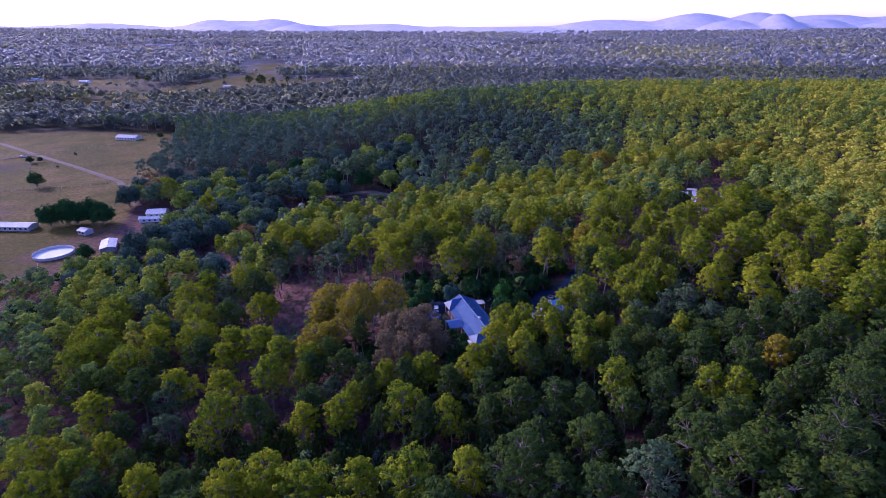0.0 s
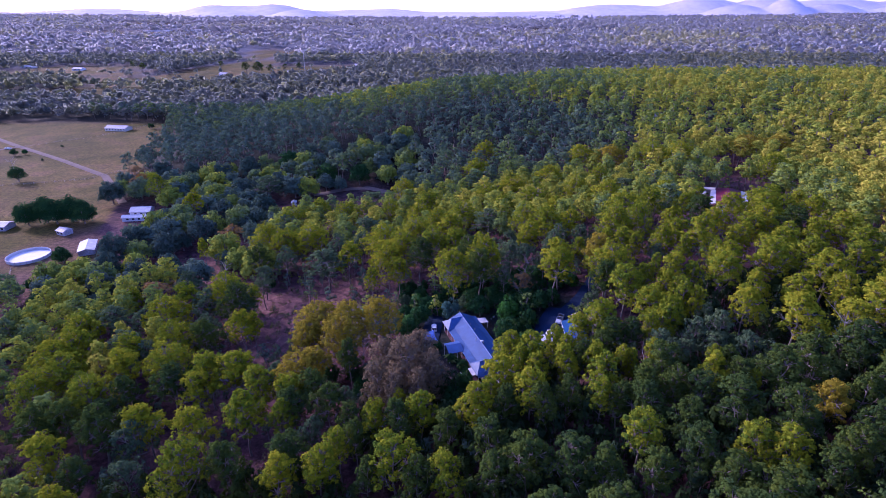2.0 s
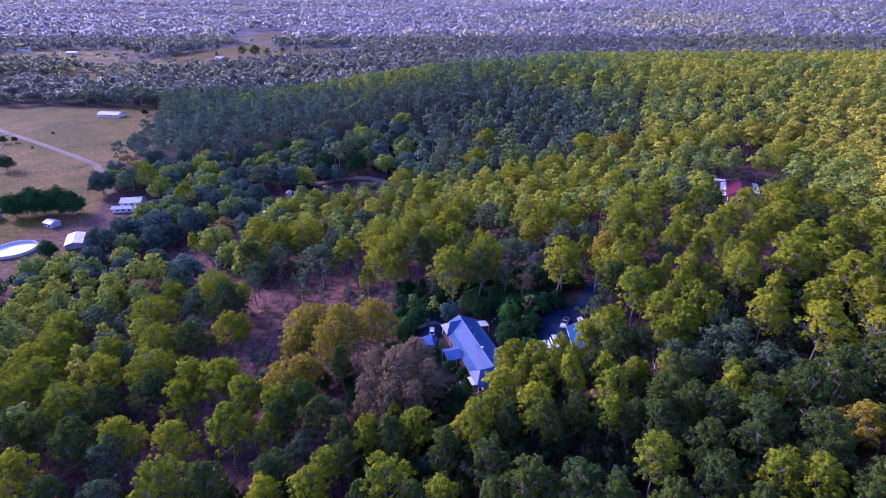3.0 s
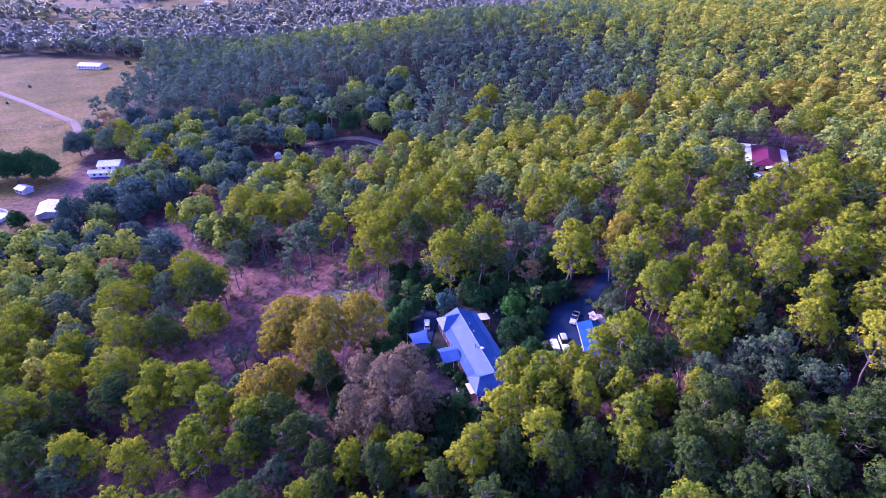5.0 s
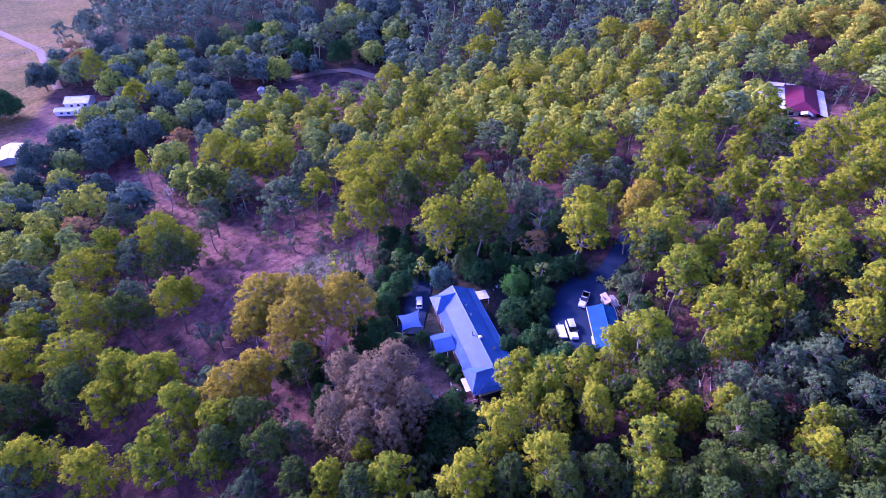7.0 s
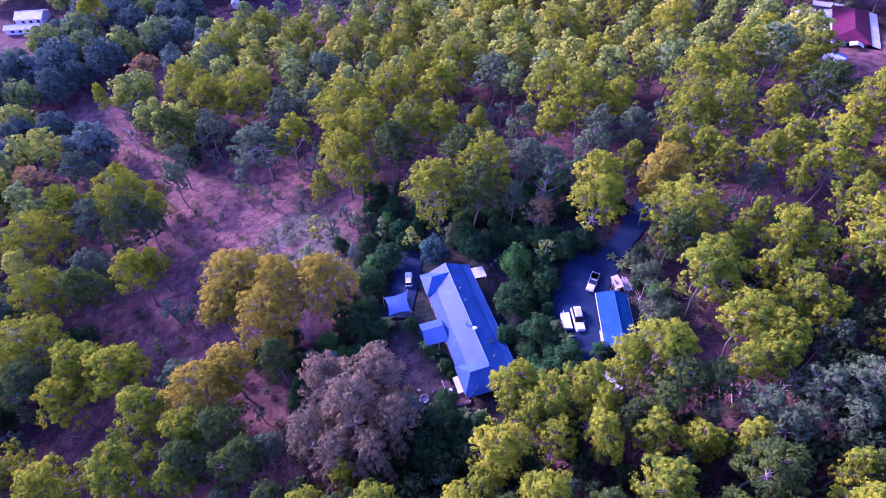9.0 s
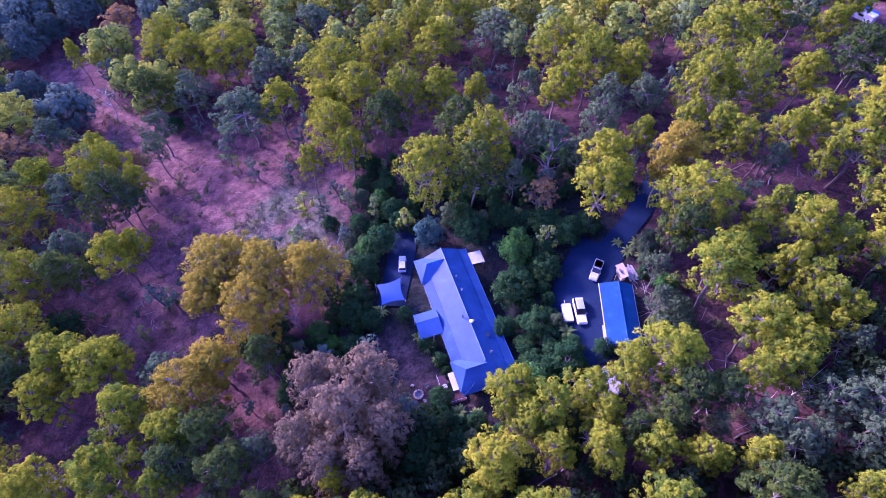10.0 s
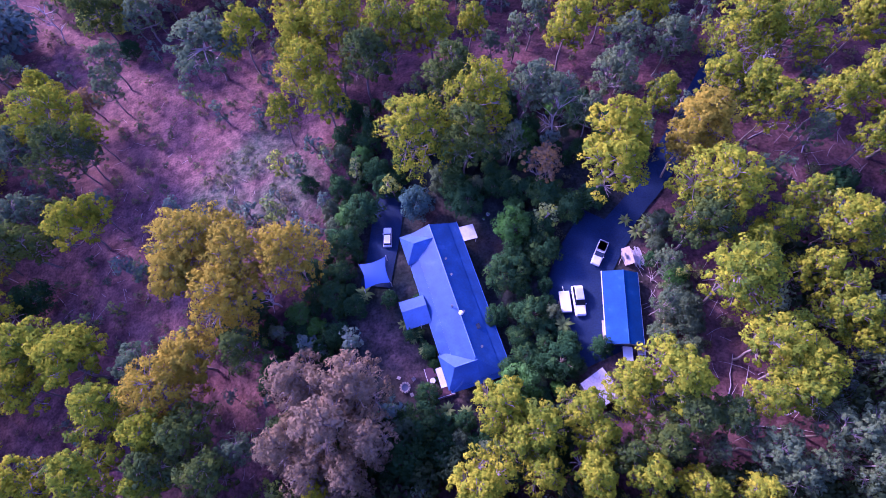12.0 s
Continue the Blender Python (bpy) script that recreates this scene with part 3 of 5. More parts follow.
GREY_GUMS_FORE_WEST = [(-72, 117, 5.1), (-68, 106, 4.1)]
GREY_GUMS_FORE_CENTRE = [(-29, 113, 3.6), (35, 69, 5.9)]
GREY_GUMS = GREY_GUMS_BEHIND_CENTRE + GREY_GUMS_BEHIND_WEST + GREY_GUMS_MIDDLE_WEST + GREY_GUMS_BEHIND_EAST + GREY_GUMS_MIDDLE_CENTRE + GREY_GUMS_MIDDLE_EAST + GREY_GUMS_BACK_WEST + GREY_GUMS_BACK_CENTRE + GREY_GUMS_BACK_EAST + GREY_GUMS_FORE_WEST + GREY_GUMS_FORE_CENTRE
GUMS_BEHIND_CENTRE = [(-36, 206, 4.9), (-15, 204, 7.6), (-23, 203, 5.0), (-3, 201, 5.7), (-19, 191, 6.1), (-24, 184, 2.8), (-15, 186, 3.9), (5, 200, 4.9), (4, 174, 6.9),
    (14, 180, 6.5), (36, 169, 5.5), (30, 195, 4.6), (13, 202, 3.0), (-23, 218, 9.3), (2, 222, 5.4), (32, 212, 7.0)]
GUMS_BEHIND_WEST = [(-76, 187, 7.8), (-66, 184, 3.3), (-81, 197, 3.4), (-60, 166, 3.1), (-113, 192, 3.3), (-92, 174, 7.4), (-90, 185, 5.4), (-116, 167, 6.8)]
GUMS_MIDDLE_WEST = [(-62, 162, 4.6), (-63, 139, 5.2), (-55, 135, 5.6), (-63, 132, 4.5), (-55, 139, 3.5), (-46, 128, 5.0), (-46, 119, 5.1), (-76, 144, 7.1), (-71, 121, 5.0),
    (-81, 157, 5.9), (-94, 154, 4.8), (-90, 144, 5.5), (-97, 135, 4.4), (-115, 150, 8.1), (-110, 136, 6.9), (-92, 132, 6.4), (-107, 143, 7.5), (-112, 157, 7.5)]
GUMS_MIDDLE_CENTRE = [(34, 164, 5.2), (-37, 125, 4.3), (16, 128, 4.2), (21, 125, 3.9), (13, 119, 4.4), (22, 120, 3.0), (18, 123, 2.8), (27, 128, 3.4), (29, 124, 3.0),
    (28, 120, 3.5), (38, 132, 5.2), (34, 130, 3.5), (35, 120, 2.9)]
GUMS_BEHIND_EAST = [(44, 178, 2.7), (58, 188, 6.2), (66, 188, 5.7), (53, 181, 3.2), (57, 177, 3.7), (60, 174, 3.6), (68, 174, 3.7), (74, 176, 4.3), (73, 167, 2.7),
    (78, 190, 4.0), (38, 202, 6.9), (67, 203, 8.9), (79, 169, 5.6), (95, 185, 5.9), (108, 193, 6.7), (124, 215, 5.7), (88, 224, 5.1), (87, 180, 4.5),
    (94, 172, 5.0), (88, 167, 4.1), (99, 216, 3.3), (45, 199, 4.6), (99, 174, 5.0)]
GUMS_MIDDLE_EAST = [(48, 159, 6.7), (61, 157, 2.8), (56, 153, 3.0), (64, 152, 4.2), (68, 150, 3.3), (40, 119, 2.6), (49, 145, 5.3), (52, 136, 4.4), (55, 133, 4.1),
    (54, 130, 3.4), (61, 139, 3.5), (62, 143, 3.2), (64, 137, 3.0), (50, 129, 2.8), (59, 146, 3.2), (53, 150, 2.9), (42, 118, 1.8), (78, 160, 3.3),
    (75, 147, 4.8), (79, 139, 3.8), (80, 123, 5.3)]
GUMS_FORE_WEST = [(-57, 118, 4.5), (-54, 103, 6.3), (-88, 111, 5.2), (-93, 94, 7.5), (-81, 90, 5.4), (-63, 85, 4.4), (-85, 84, 6.9)]
GUMS_FORE_CENTRE = [(-37, 117, 3.5), (-10, 117, 2.2), (35, 112, 4.1), (33, 107, 3.0), (19, 111, 4.2), (7, 109, 4.4), (11, 114, 3.0), (-4, 112, 4.0), (-14, 112, 3.2),
    (-33, 99, 3.9), (-24, 99, 4.3), (-21, 105, 3.2), (-9, 98, 5.2), (2, 93, 3.4), (37, 95, 4.1), (-16, 78, 4.0), (-6, 76, 5.0), (-42, 79, 5.7),
    (-26, 78, 5.3)]
GUMS_FORE_EAST = [(47, 118, 2.4), (56, 109, 3.4), (58, 114, 2.0), (62, 106, 1.8), (54, 90, 3.5), (58, 87, 3.9)]
GUMS_BACK_WEST = [(-178, 341, 6.4), (-141, 308, 5.3), (-109, 243, 2.9), (-80, 245, 7.9), (-74, 272, 8.8), (-58, 237, 9.2), (-69, 236, 6.8), (-64, 286, 6.8), (-49, 275, 9.5),
    (-204, 298, 7.1)]
GUMS_BACK_CENTRE = [(-23, 311, 7.3), (-7, 278, 7.9), (-11, 225, 7.7), (-2, 235, 6.1), (-26, 272, 6.8), (-11, 256, 6.4), (20, 333, 9.5), (22, 278, 8.2), (37, 290, 9.5),
    (10, 239, 7.8), (27, 248, 6.0), (27, 365, 7.8)]
GUMS_BACK_EAST = [(43, 255, 8.6), (56, 300, 9.3), (80, 329, 9.5), (70, 242, 8.0), (79, 284, 6.4), (113, 308, 9.5), (126, 301, 9.5), (112, 255, 8.3), (151, 258, 7.1),
    (47, 229, 5.4), (64, 268, 6.5)]
GUMS = GUMS_BEHIND_CENTRE + GUMS_BEHIND_WEST + GUMS_MIDDLE_WEST + GUMS_MIDDLE_CENTRE + GUMS_BEHIND_EAST + GUMS_MIDDLE_EAST + GUMS_FORE_WEST + GUMS_FORE_CENTRE + GUMS_FORE_EAST + GUMS_BACK_WEST + GUMS_BACK_CENTRE + GUMS_BACK_EAST
GREEN_GUMS_BEHIND_CENTRE = [(-8, 194, 5.4), (12, 172, 4.7), (9, 186, 4.8)]
GREEN_GUMS_BEHIND_WEST = [(-75, 219, 5.1), (-69, 178, 6.1)]
GREEN_GUMS_MIDDLE_WEST = [(-72, 158, 5.1), (-72, 135, 5.3), (-84, 134, 4.4), (-82, 120, 5.5), (-101, 122, 5.1), (-93, 125, 5.0)]
GREEN_GUMS_MIDDLE_EAST = [(46, 154, 4.4), (39, 127, 3.7), (45, 127, 2.8)]
GREEN_GUMS_MIDDLE_CENTRE = [(-31, 125, 4.6), (-35, 120, 4.2), (-24, 137, 3.5), (-26, 118, 3.9), (36, 124, 3.1), (32, 122, 2.7)]
# (65, 70) and (75, 80): yellow gums made deep green for foreground shade
GREEN_GUMS_FORE_EAST = [(47, 114, 4.3), (51, 105, 3.9), (60, 107, 3.5), (61, 113, 2.7), (41, 108, 3.5), (47, 107, 3.1), (40, 103, 4.0), (56, 98, 4.6), (63, 94, 4.4),
    (75, 109, 4.5), (85, 112, 4.7), (45, 90, 3.9), (67, 86, 3.7), (46, 97, 3.6), (48, 84, 3.5), (62, 83, 3.4), (65, 70, 7.1), (75, 80, 5.8),
    (48, 68, 5.4), (53, 62, 4.8)]
GREEN_GUMS_FORE_CENTRE = [(21, 108, 3.6), (27, 110, 3.0), (14, 110, 3.0), (36, 106, 2.6), (-9, 110, 3.8), (-20, 113, 3.1), (-32, 104, 4.5), (-18, 107, 3.0), (2, 104, 3.3),
    (10, 100, 4.0), (24, 91, 4.4), (16, 93, 4.5), (-4, 93, 3.4), (29, 89, 3.7), (37, 87, 3.3), (10, 92, 3.3), (-14, 96, 2.7), (14, 74, 6.7),
    (19, 69, 4.3)]
GREEN_GUMS_FORE_WEST = [(-45, 104, 4.6)]
GREEN_GUMS = GREEN_GUMS_BEHIND_CENTRE + GREEN_GUMS_BEHIND_WEST + GREEN_GUMS_MIDDLE_WEST + GREEN_GUMS_MIDDLE_EAST + GREEN_GUMS_MIDDLE_CENTRE + GREEN_GUMS_FORE_EAST + GREEN_GUMS_FORE_CENTRE + GREEN_GUMS_FORE_WEST
SHRUBS_BEHIND_WEST = [(-71, 216, 3.4), (-160, 184, 7.3), (-168, 185, 6.9), (-159, 193, 6.3), (-161, 206, 5.9), (-149, 210, 5.9)]
SHRUBS_BEHIND_CENTRE = [(-7, 180, 3.3), (-19, 172, 2.5), (-12, 170, 3.2), (-5, 173, 3.7), (26, 165, 4.6), (12, 165, 4.5), (10, 169, 3.8), (17, 168, 2.8)]
SHRUBS_MIDDLE_CENTRE = [(-7, 164, 4.6), (-10, 158, 4.3), (-31, 143, 3.5), (-26, 147, 3.5), (-21, 136, 3.1), (-11, 148, 3.6), (-10, 141, 3.3), (-16, 153, 3.3), (-7, 146, 2.9),
    (5, 127, 4.3), (3, 122, 4.6), (6, 131, 2.8), (27, 136, 4.2), (23, 144, 3.8), (19, 151, 4.7), (17, 144, 2.8), (33, 138, 2.4), (30, 162, 4.0),
    (34, 164, 3.3), (25, 155, 4.0), (21, 152, 3.5), (12, 127, 2.4), (7, 136, 1.3), (6, 138, 1.9), (28, 139, 2.6), (3, 141, 1.9), (-1, 147, 2.0),
    (4, 147, 1.4)]
SHRUBS_MIDDLE_EAST = [(72, 164, 3.3), (42, 152, 1.8)]
SHRUBS_MIDDLE_WEST = [(-73, 150, 5.2), (-83, 134, 3.4)]
SHRUBS_FORE_CENTRE = [(16, 118, 3.4)]
SHRUBS_BACK_WEST = [(-111, 397, 9.5), (-78, 368, 9.5), (-56, 366, 9.5), (-184, 255, 5.6), (-308, 395, 7.5)]
SHRUBS_FORE_EAST = [(67, 77, 5.3)]
SHRUBS = SHRUBS_BEHIND_WEST + SHRUBS_BEHIND_CENTRE + SHRUBS_MIDDLE_CENTRE + SHRUBS_MIDDLE_EAST + SHRUBS_MIDDLE_WEST + SHRUBS_FORE_CENTRE + SHRUBS_BACK_WEST + SHRUBS_FORE_EAST
TAN_TREES = [(-73, 196, 3.8), (-109, 200, 7.3), (-177, 202, 6.0), (25, 169, 3.6), (-202, 365, 6.9), (-105, 267, 6.5), (-175, 282, 8.8)]
BLUE_SHRUB = [(3, 165, 4.0)]
BRONZE_GUMS = [(-37, 157, 8.0), (-27, 152, 7.2), (-17, 153, 5.9), (-28, 146, 6.6), (-39, 151, 5.3), (-37, 131, 6.1), (-33, 136, 4.7), (49, 171, 5.0), (46, 168, 3.7),
    (96, 321, 9.5), (101, 261, 9.5), (168, 315, 9.5), (182, 310, 9.5), (72, 99, 3.6)]
BROWN_TREES = [(-14, 132, 5.0), (-5, 131, 5.0), (-8, 126, 5.9), (-15, 123, 4.3), (-2, 124, 4.0), (-11, 119, 4.0), (-5, 119, 3.6)]
FRESH_SHRUBS = [(20, 132, 4.3), (20, 159, 4.4)]
ROUND_TREES = [(-210, 344, 9.5), (-237, 440, 9.5), (-198, 388, 9.5), (-175, 383, 9.5), (-151, 377, 9.5), (-128, 349, 9.5), (-106, 355, 9.5), (-104, 314, 9.5), (-136, 387, 9.5),
    (-125, 277, 9.5), (-125, 306, 9.0), (-107, 290, 5.0), (-132, 269, 6.1), (-152, 286, 6.0), (-157, 253, 9.5), (-156, 269, 8.4), (-135, 258, 8.1), (-119, 229, 8.4),
    (-151, 236, 7.9), (-133, 230, 7.3), (-79, 237, 6.2), (-98, 242, 4.7), (-142, 217, 7.7), (-127, 212, 7.1), (-130, 197, 7.0)]

TAKEN = []
# kept free of tall trees so the camera sees track, huts and farmhouses
SIGHTLINES = [(-85, -24, 303, 356), (-104, -85, 306, 342), (-206, -160, 280, 328), (100, 141, 213, 262)]


def in_sightline(x, y):
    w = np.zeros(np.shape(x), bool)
    for x0, x1, y0, y1 in SIGHTLINES:
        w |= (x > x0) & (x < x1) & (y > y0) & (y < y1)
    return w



def plant_all(spots, name, tall_of, nominal, shapes, foliage, label, category, group):
    for i, (x, y, r) in enumerate(spots):
        if bool(in_sightline(x, y)):
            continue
        close = shapes is GUM_SHAPES and abs(x - 5) < 95 and 80 < y < 205
        if nominal[1] == 19.0 and r > 5.6:
            plant(name, x, y, r, tall_of(r), (6.0, 19.0), BROAD_SHAPES, foliage, int(x * 7 + y * 13) + i, label, category, group)
            TAKEN.append((x, y, r))
            continue
        plant(name, x, y, r, tall_of(r), nominal, FINE_SHAPES if close else shapes, foliage, int(x * 7 + y * 13) + i, label, category, group)
        TAKEN.append((x, y, r))


plant_all(GREEN_GUMS, "green_gum_tree", lambda r: min(21, 12 + 1.6 * r), (3.8, 19.0), GUM_SHAPES, M_GREEN, "tall deep green gum tree with a full crown", "tree", "green gum trees")
plant_all(GUMS, "gum_tree", lambda r: min(21, 12 + 1.6 * r), (3.8, 19.0), GUM_SHAPES, M_GUM, "tall yellow-green gum tree with a lobed open crown", "tree", "gum trees on the slope")
plant_all(BRONZE_GUMS, "bronze_gum_tree", lambda r: min(20, 11 + 1.5 * r), (3.8, 19.0), GUM_SHAPES, M_OLIVE, "bronze-olive gum tree with a broad crown", "tree", "bronze gum trees")
plant_all(GREY_GUMS, "grey_gum_tree", lambda r: min(19, 9 + 1.6 * r), (3.7, 15.0), GREY_SHAPES, M_GREY, "grey-green gum tree with thin foliage", "tree", "grey gum trees")
plant_all(BROWN_TREES, "brown_tree", lambda r: 11 + 1.7 * r, (4.1, 15.0), BROWN_SHAPES, M_BROWN, "broad pinkish-brown tree in dry leaf beside the house", "tree", "brown trees")
plant_all(SHRUBS, "shade_shrub", lambda r: 1 + 1.6 * r, (3.5, 6.0), BUSH_SHAPES, M_DARK, "dense dark green shrub", "shrub", "dark shrubs")
plant_all(ROUND_TREES, "round_tree", lambda r: 5 + 1.3 * r, (3.5, 6.0), ROUND_SHAPES, M_VALLEY, "round-headed dark green shade tree by the farmhouse", "tree", "valley shade trees")
plant_all(FRESH_SHRUBS, "fresh_shrub", lambda r: 2 + 2.0 * r, (3.5, 6.0), BUSH_SHAPES, M_FRESH, "bright green leafy garden tree", "tree", "garden trees")
plant_all(BLUE_SHRUB, "blue_shrub", lambda r: 1 + 1.8 * r, (3.5, 6.0), BUSH_SHAPES, M_BLUE, "rounded blue-green tree behind the house", "tree", "garden trees")
plant_all(TAN_TREES + [(-213, 383, 7.0)], "tan_tree", lambda r: 7 + 1.1 * r, (3.7, 15.0), GREY_SHAPES, M_RUST, "small tree with dry orange-tan leaves", "tree", "tan trees")
FIG = [(-238, 307, 8.0), (-231, 312, 9.5), (-223, 309, 9.5), (-215, 313, 9.5), (-207, 309, 8.5)]
FIG_SHAPES = [bush_shape(190 + i, per=40, card=0.17, n=180, puff=0.7) for i in range(2)]
plant_all(FIG, "fig_tree", lambda r: 3 + 1.5 * r, (3.5, 6.0), FIG_SHAPES, M_DARK, "huge dense dark green fig in the paddock", "tree", "paddock trees")


def woodland(name, trees, shapes, foliage, label):
    """Many trees in one mesh: rows of x, y, radius, height, tone."""
    rng = np.random.RandomState(5)
    leaves, wood, tones, turned, o, ow = [], [], [], [], 0, 0
    lf, wf = [], []
    for x, y, r, tall, tone, k in trees:
        (wv, wq), (cv, cq, ct, cn), (nr, nh) = shapes[int(k) % len(shapes)]
        a = rng.uniform(0, 6.28)
        sx, sz = r / nr, tall / nh
        m = np.array([[math.cos(a) * sx, -math.sin(a) * sx, 0], [math.sin(a) * sx, math.cos(a) * sx, 0], [0, 0, sz]])
        at = np.array([x, y, zg(x, y)])
        leaves.append(cv @ m.T + at)
        turned.append(cn @ np.array([[math.cos(a), math.sin(a), 0], [-math.sin(a), math.cos(a), 0], [0, 0, 1]]))
        lf.append(cq + o)
        o += len(cv)
        tones.append(tone + 0.35 * (ct - 0.5))
        if wv is not None:
            wood.append(wv @ m.T + at)
            wf.append(wq + ow)
            ow += len(wv)
    base = root(name, Matrix(), label, "woodland", kind="stuff")
    part("crowns", mesh_of(name + "_crowns", np.concatenate(leaves), np.concatenate(lf), foliage, np.concatenate(tones), np.concatenate(turned)), None, base)
    if wood:
        part("trunks", mesh_of(name + "_trunks", np.concatenate(wood), np.concatenate(wf), M_BARK), None, base)


def scatter(seed, x0, x1, y0, y1, gap, ok, tries, sizes, clear=0.62):
    """Random trees at least gap apart, away from the planted ones and the open places."""
    rng = np.random.RandomState(seed)
    xs, ys = rng.uniform(x0, x1, tries), rng.uniform(y0, y1, tries)
    good = ok(xs, ys)
    cell, kept = {}, []
    for x, y, r in TAKEN:
        cell.setdefault((int(x // 8), int(y // 8)), []).append((x, y, r * clear))
    for x, y in zip(xs[good], ys[good]):
        k = (int(x // 8), int(y // 8))
        r = rng.uniform(*sizes)
        near = [q for i in (-1, 0, 1) for j in (-1, 0, 1) for q in cell.get((k[0] + i, k[1] + j), ())]
        if all((x - a) ** 2 + (y - b) ** 2 > (gap * 0.5 + c) ** 2 for a, b, c in near):
            cell.setdefault(k, []).append((x, y, gap * 0.5))
            kept.append((x, y, r))
    return kept


def open_here(x, y, margin=1.0):
    w = np.maximum(blob(x, y, [(a, b, r * margin) for a, b, r in BARE + TREE_FREE], 0.2), 0)
    for p in PADDOCKS:
        w = np.maximum(w, inside(p, x, y))
    return (w < 0.4) & ~in_sightline(x, y)


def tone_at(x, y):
    """Tone of a tree: random stands, plus sunlight painted yellow on the right rises and shade painted deep green in
    the valley, to the left and in the right foreground.
    """
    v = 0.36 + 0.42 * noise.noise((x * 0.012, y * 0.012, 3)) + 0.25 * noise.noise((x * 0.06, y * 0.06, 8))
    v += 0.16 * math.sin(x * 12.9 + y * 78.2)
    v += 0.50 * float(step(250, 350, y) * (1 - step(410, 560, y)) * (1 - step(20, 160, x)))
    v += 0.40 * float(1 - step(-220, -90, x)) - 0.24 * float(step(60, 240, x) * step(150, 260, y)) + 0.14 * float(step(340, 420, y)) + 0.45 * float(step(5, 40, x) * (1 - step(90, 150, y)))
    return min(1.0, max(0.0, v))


MID = [(w, c, (3.9, 19.0)) for w, c in [gum_shape(200 + i, per=13, card=0.38, heads=9, each=15, sides=4, ball=(0.24, 0.42)) for i in range(6)]]
LOW = [(w, c, (4.1, 19.0)) for w, c in [gum_shape(220 + i, per=9, card=0.55, heads=8, each=7, sides=3, ball=(0.30, 0.50)) for i in range(6)]]

# around the planted trees, to both sides and behind
def in_view(x, y):
    return np.abs(x) < 60 + 0.72 * y


# ground under the camera's closing view; no fill trees here
VIEW_FOOTPRINT = [(-118, 240), (7, 223), (94, 206), (77, 153), (67, 117), (62, 84), (9, 80), (-60, 84), (-82, 110), (-90, 163)]
fill = scatter(11, -150, 190, 25, 185, 7.6, lambda x, y: open_here(x, y) & ~inside(VIEW_FOOTPRINT, x, y) & in_view(x, y), 5000, (3.6, 5.6))
TAKEN += fill
back = scatter(19, -150, 200, 185, 335, 7.4, lambda x, y: open_here(x, y) & ~inside(VIEW_FOOTPRINT, x, y) & ~((x < -75) & (y > 215)) & in_view(x, y), 7000, (3.6, 5.8))
fill += back
near_fill = sorted([q for q in fill if q[1] < 215 and -85 < q[0] < 125], key=lambda q: q[1])[:230]
for i, (x, y, r) in enumerate(near_fill):
    # foreground trees mostly turn deep green: shade put into their colour
    if (y < 105 and x > 12) or ((y < 112 if x > -15 else y < 96) and i % 5 < 4) or (x < -40 and i % 3 == 0) or (y > 160 and i % 4 == 1):
        plant("green_gum_tree", x, y, r, min(20, 11 + 1.5 * r), (3.8, 19.0), FINE_SHAPES, M_GREEN, i, "tall deep green gum tree with a full crown", "tree", "green gum trees")
        continue
    plant("gum_tree", x, y, r, min(21, 12 + 1.6 * r), (3.8, 19.0), FINE_SHAPES, M_GUM, i, "tall yellow-green gum tree with a lobed open crown", "tree", "gum trees on the slope")
chosen = set(near_fill)
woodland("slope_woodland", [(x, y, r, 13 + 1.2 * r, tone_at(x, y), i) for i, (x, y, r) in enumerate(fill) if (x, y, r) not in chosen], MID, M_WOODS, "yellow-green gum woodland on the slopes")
TAKEN += back

# round-headed dark trees between the paddock and the valley, and thin saplings under the gums
ROUND = [(w, c, (3.5, 6.0)) for w, c in [bush_shape(280 + i, per=24, card=0.26, n=90, puff=0.7) for i in range(5)]]
dark = scatter(17, -235, -20, 215, 420, 9.4, lambda x, y: open_here(x, y) & ((x < -75) | (y > 300)) & (y < 420 + 0.4 * np.minimum(0, x + 90)), 3500, (5.0, 10.5))
woodland("valley_thicket", [(x, y, r, 5 + 1.15 * r, 0.72 + 0.38 * math.sin(i * 3.7), i) for i, (x, y, r) in enumerate(dark)], ROUND, M_WOODS, "round-headed dark green trees between paddock and valley")
TAKEN += dark
SAPLING = [(w, c, (2.4, 8.0)) for w, c in [gum_shape(290 + i, per=11, card=0.28, heads=6, each=5, tall=8.0, wide=2.3, bare=0.25, sides=4) for i in range(5)]]
young = scatter(18, -110, 150, 45, 300, 3.6, lambda x, y: open_here(x, y, 0.7) & (np.abs(x) < 60 + 0.72 * y) & (((x - 10) / 14) ** 2 + ((y - 146) / 18) ** 2 > 1) & ~((np.abs(x - 34) < 8) & (np.abs(y - 147) < 13)), 4500, (1.2, 3.2))
woodland("saplings", [(x, y, r, 2.5 + 2.2 * r, min(1, 0.35 + 0.7 * abs(math.sin(i * 5.3))), i) for i, (x, y, r) in enumerate(young)], SAPLING, M_WOODS, "thin young gums and wattles under the canopy")

# a lower layer of dark green trees before the house, toned darker for shade
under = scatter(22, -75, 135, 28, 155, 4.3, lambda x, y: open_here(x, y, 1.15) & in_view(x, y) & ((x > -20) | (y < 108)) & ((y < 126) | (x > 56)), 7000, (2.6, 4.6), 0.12)
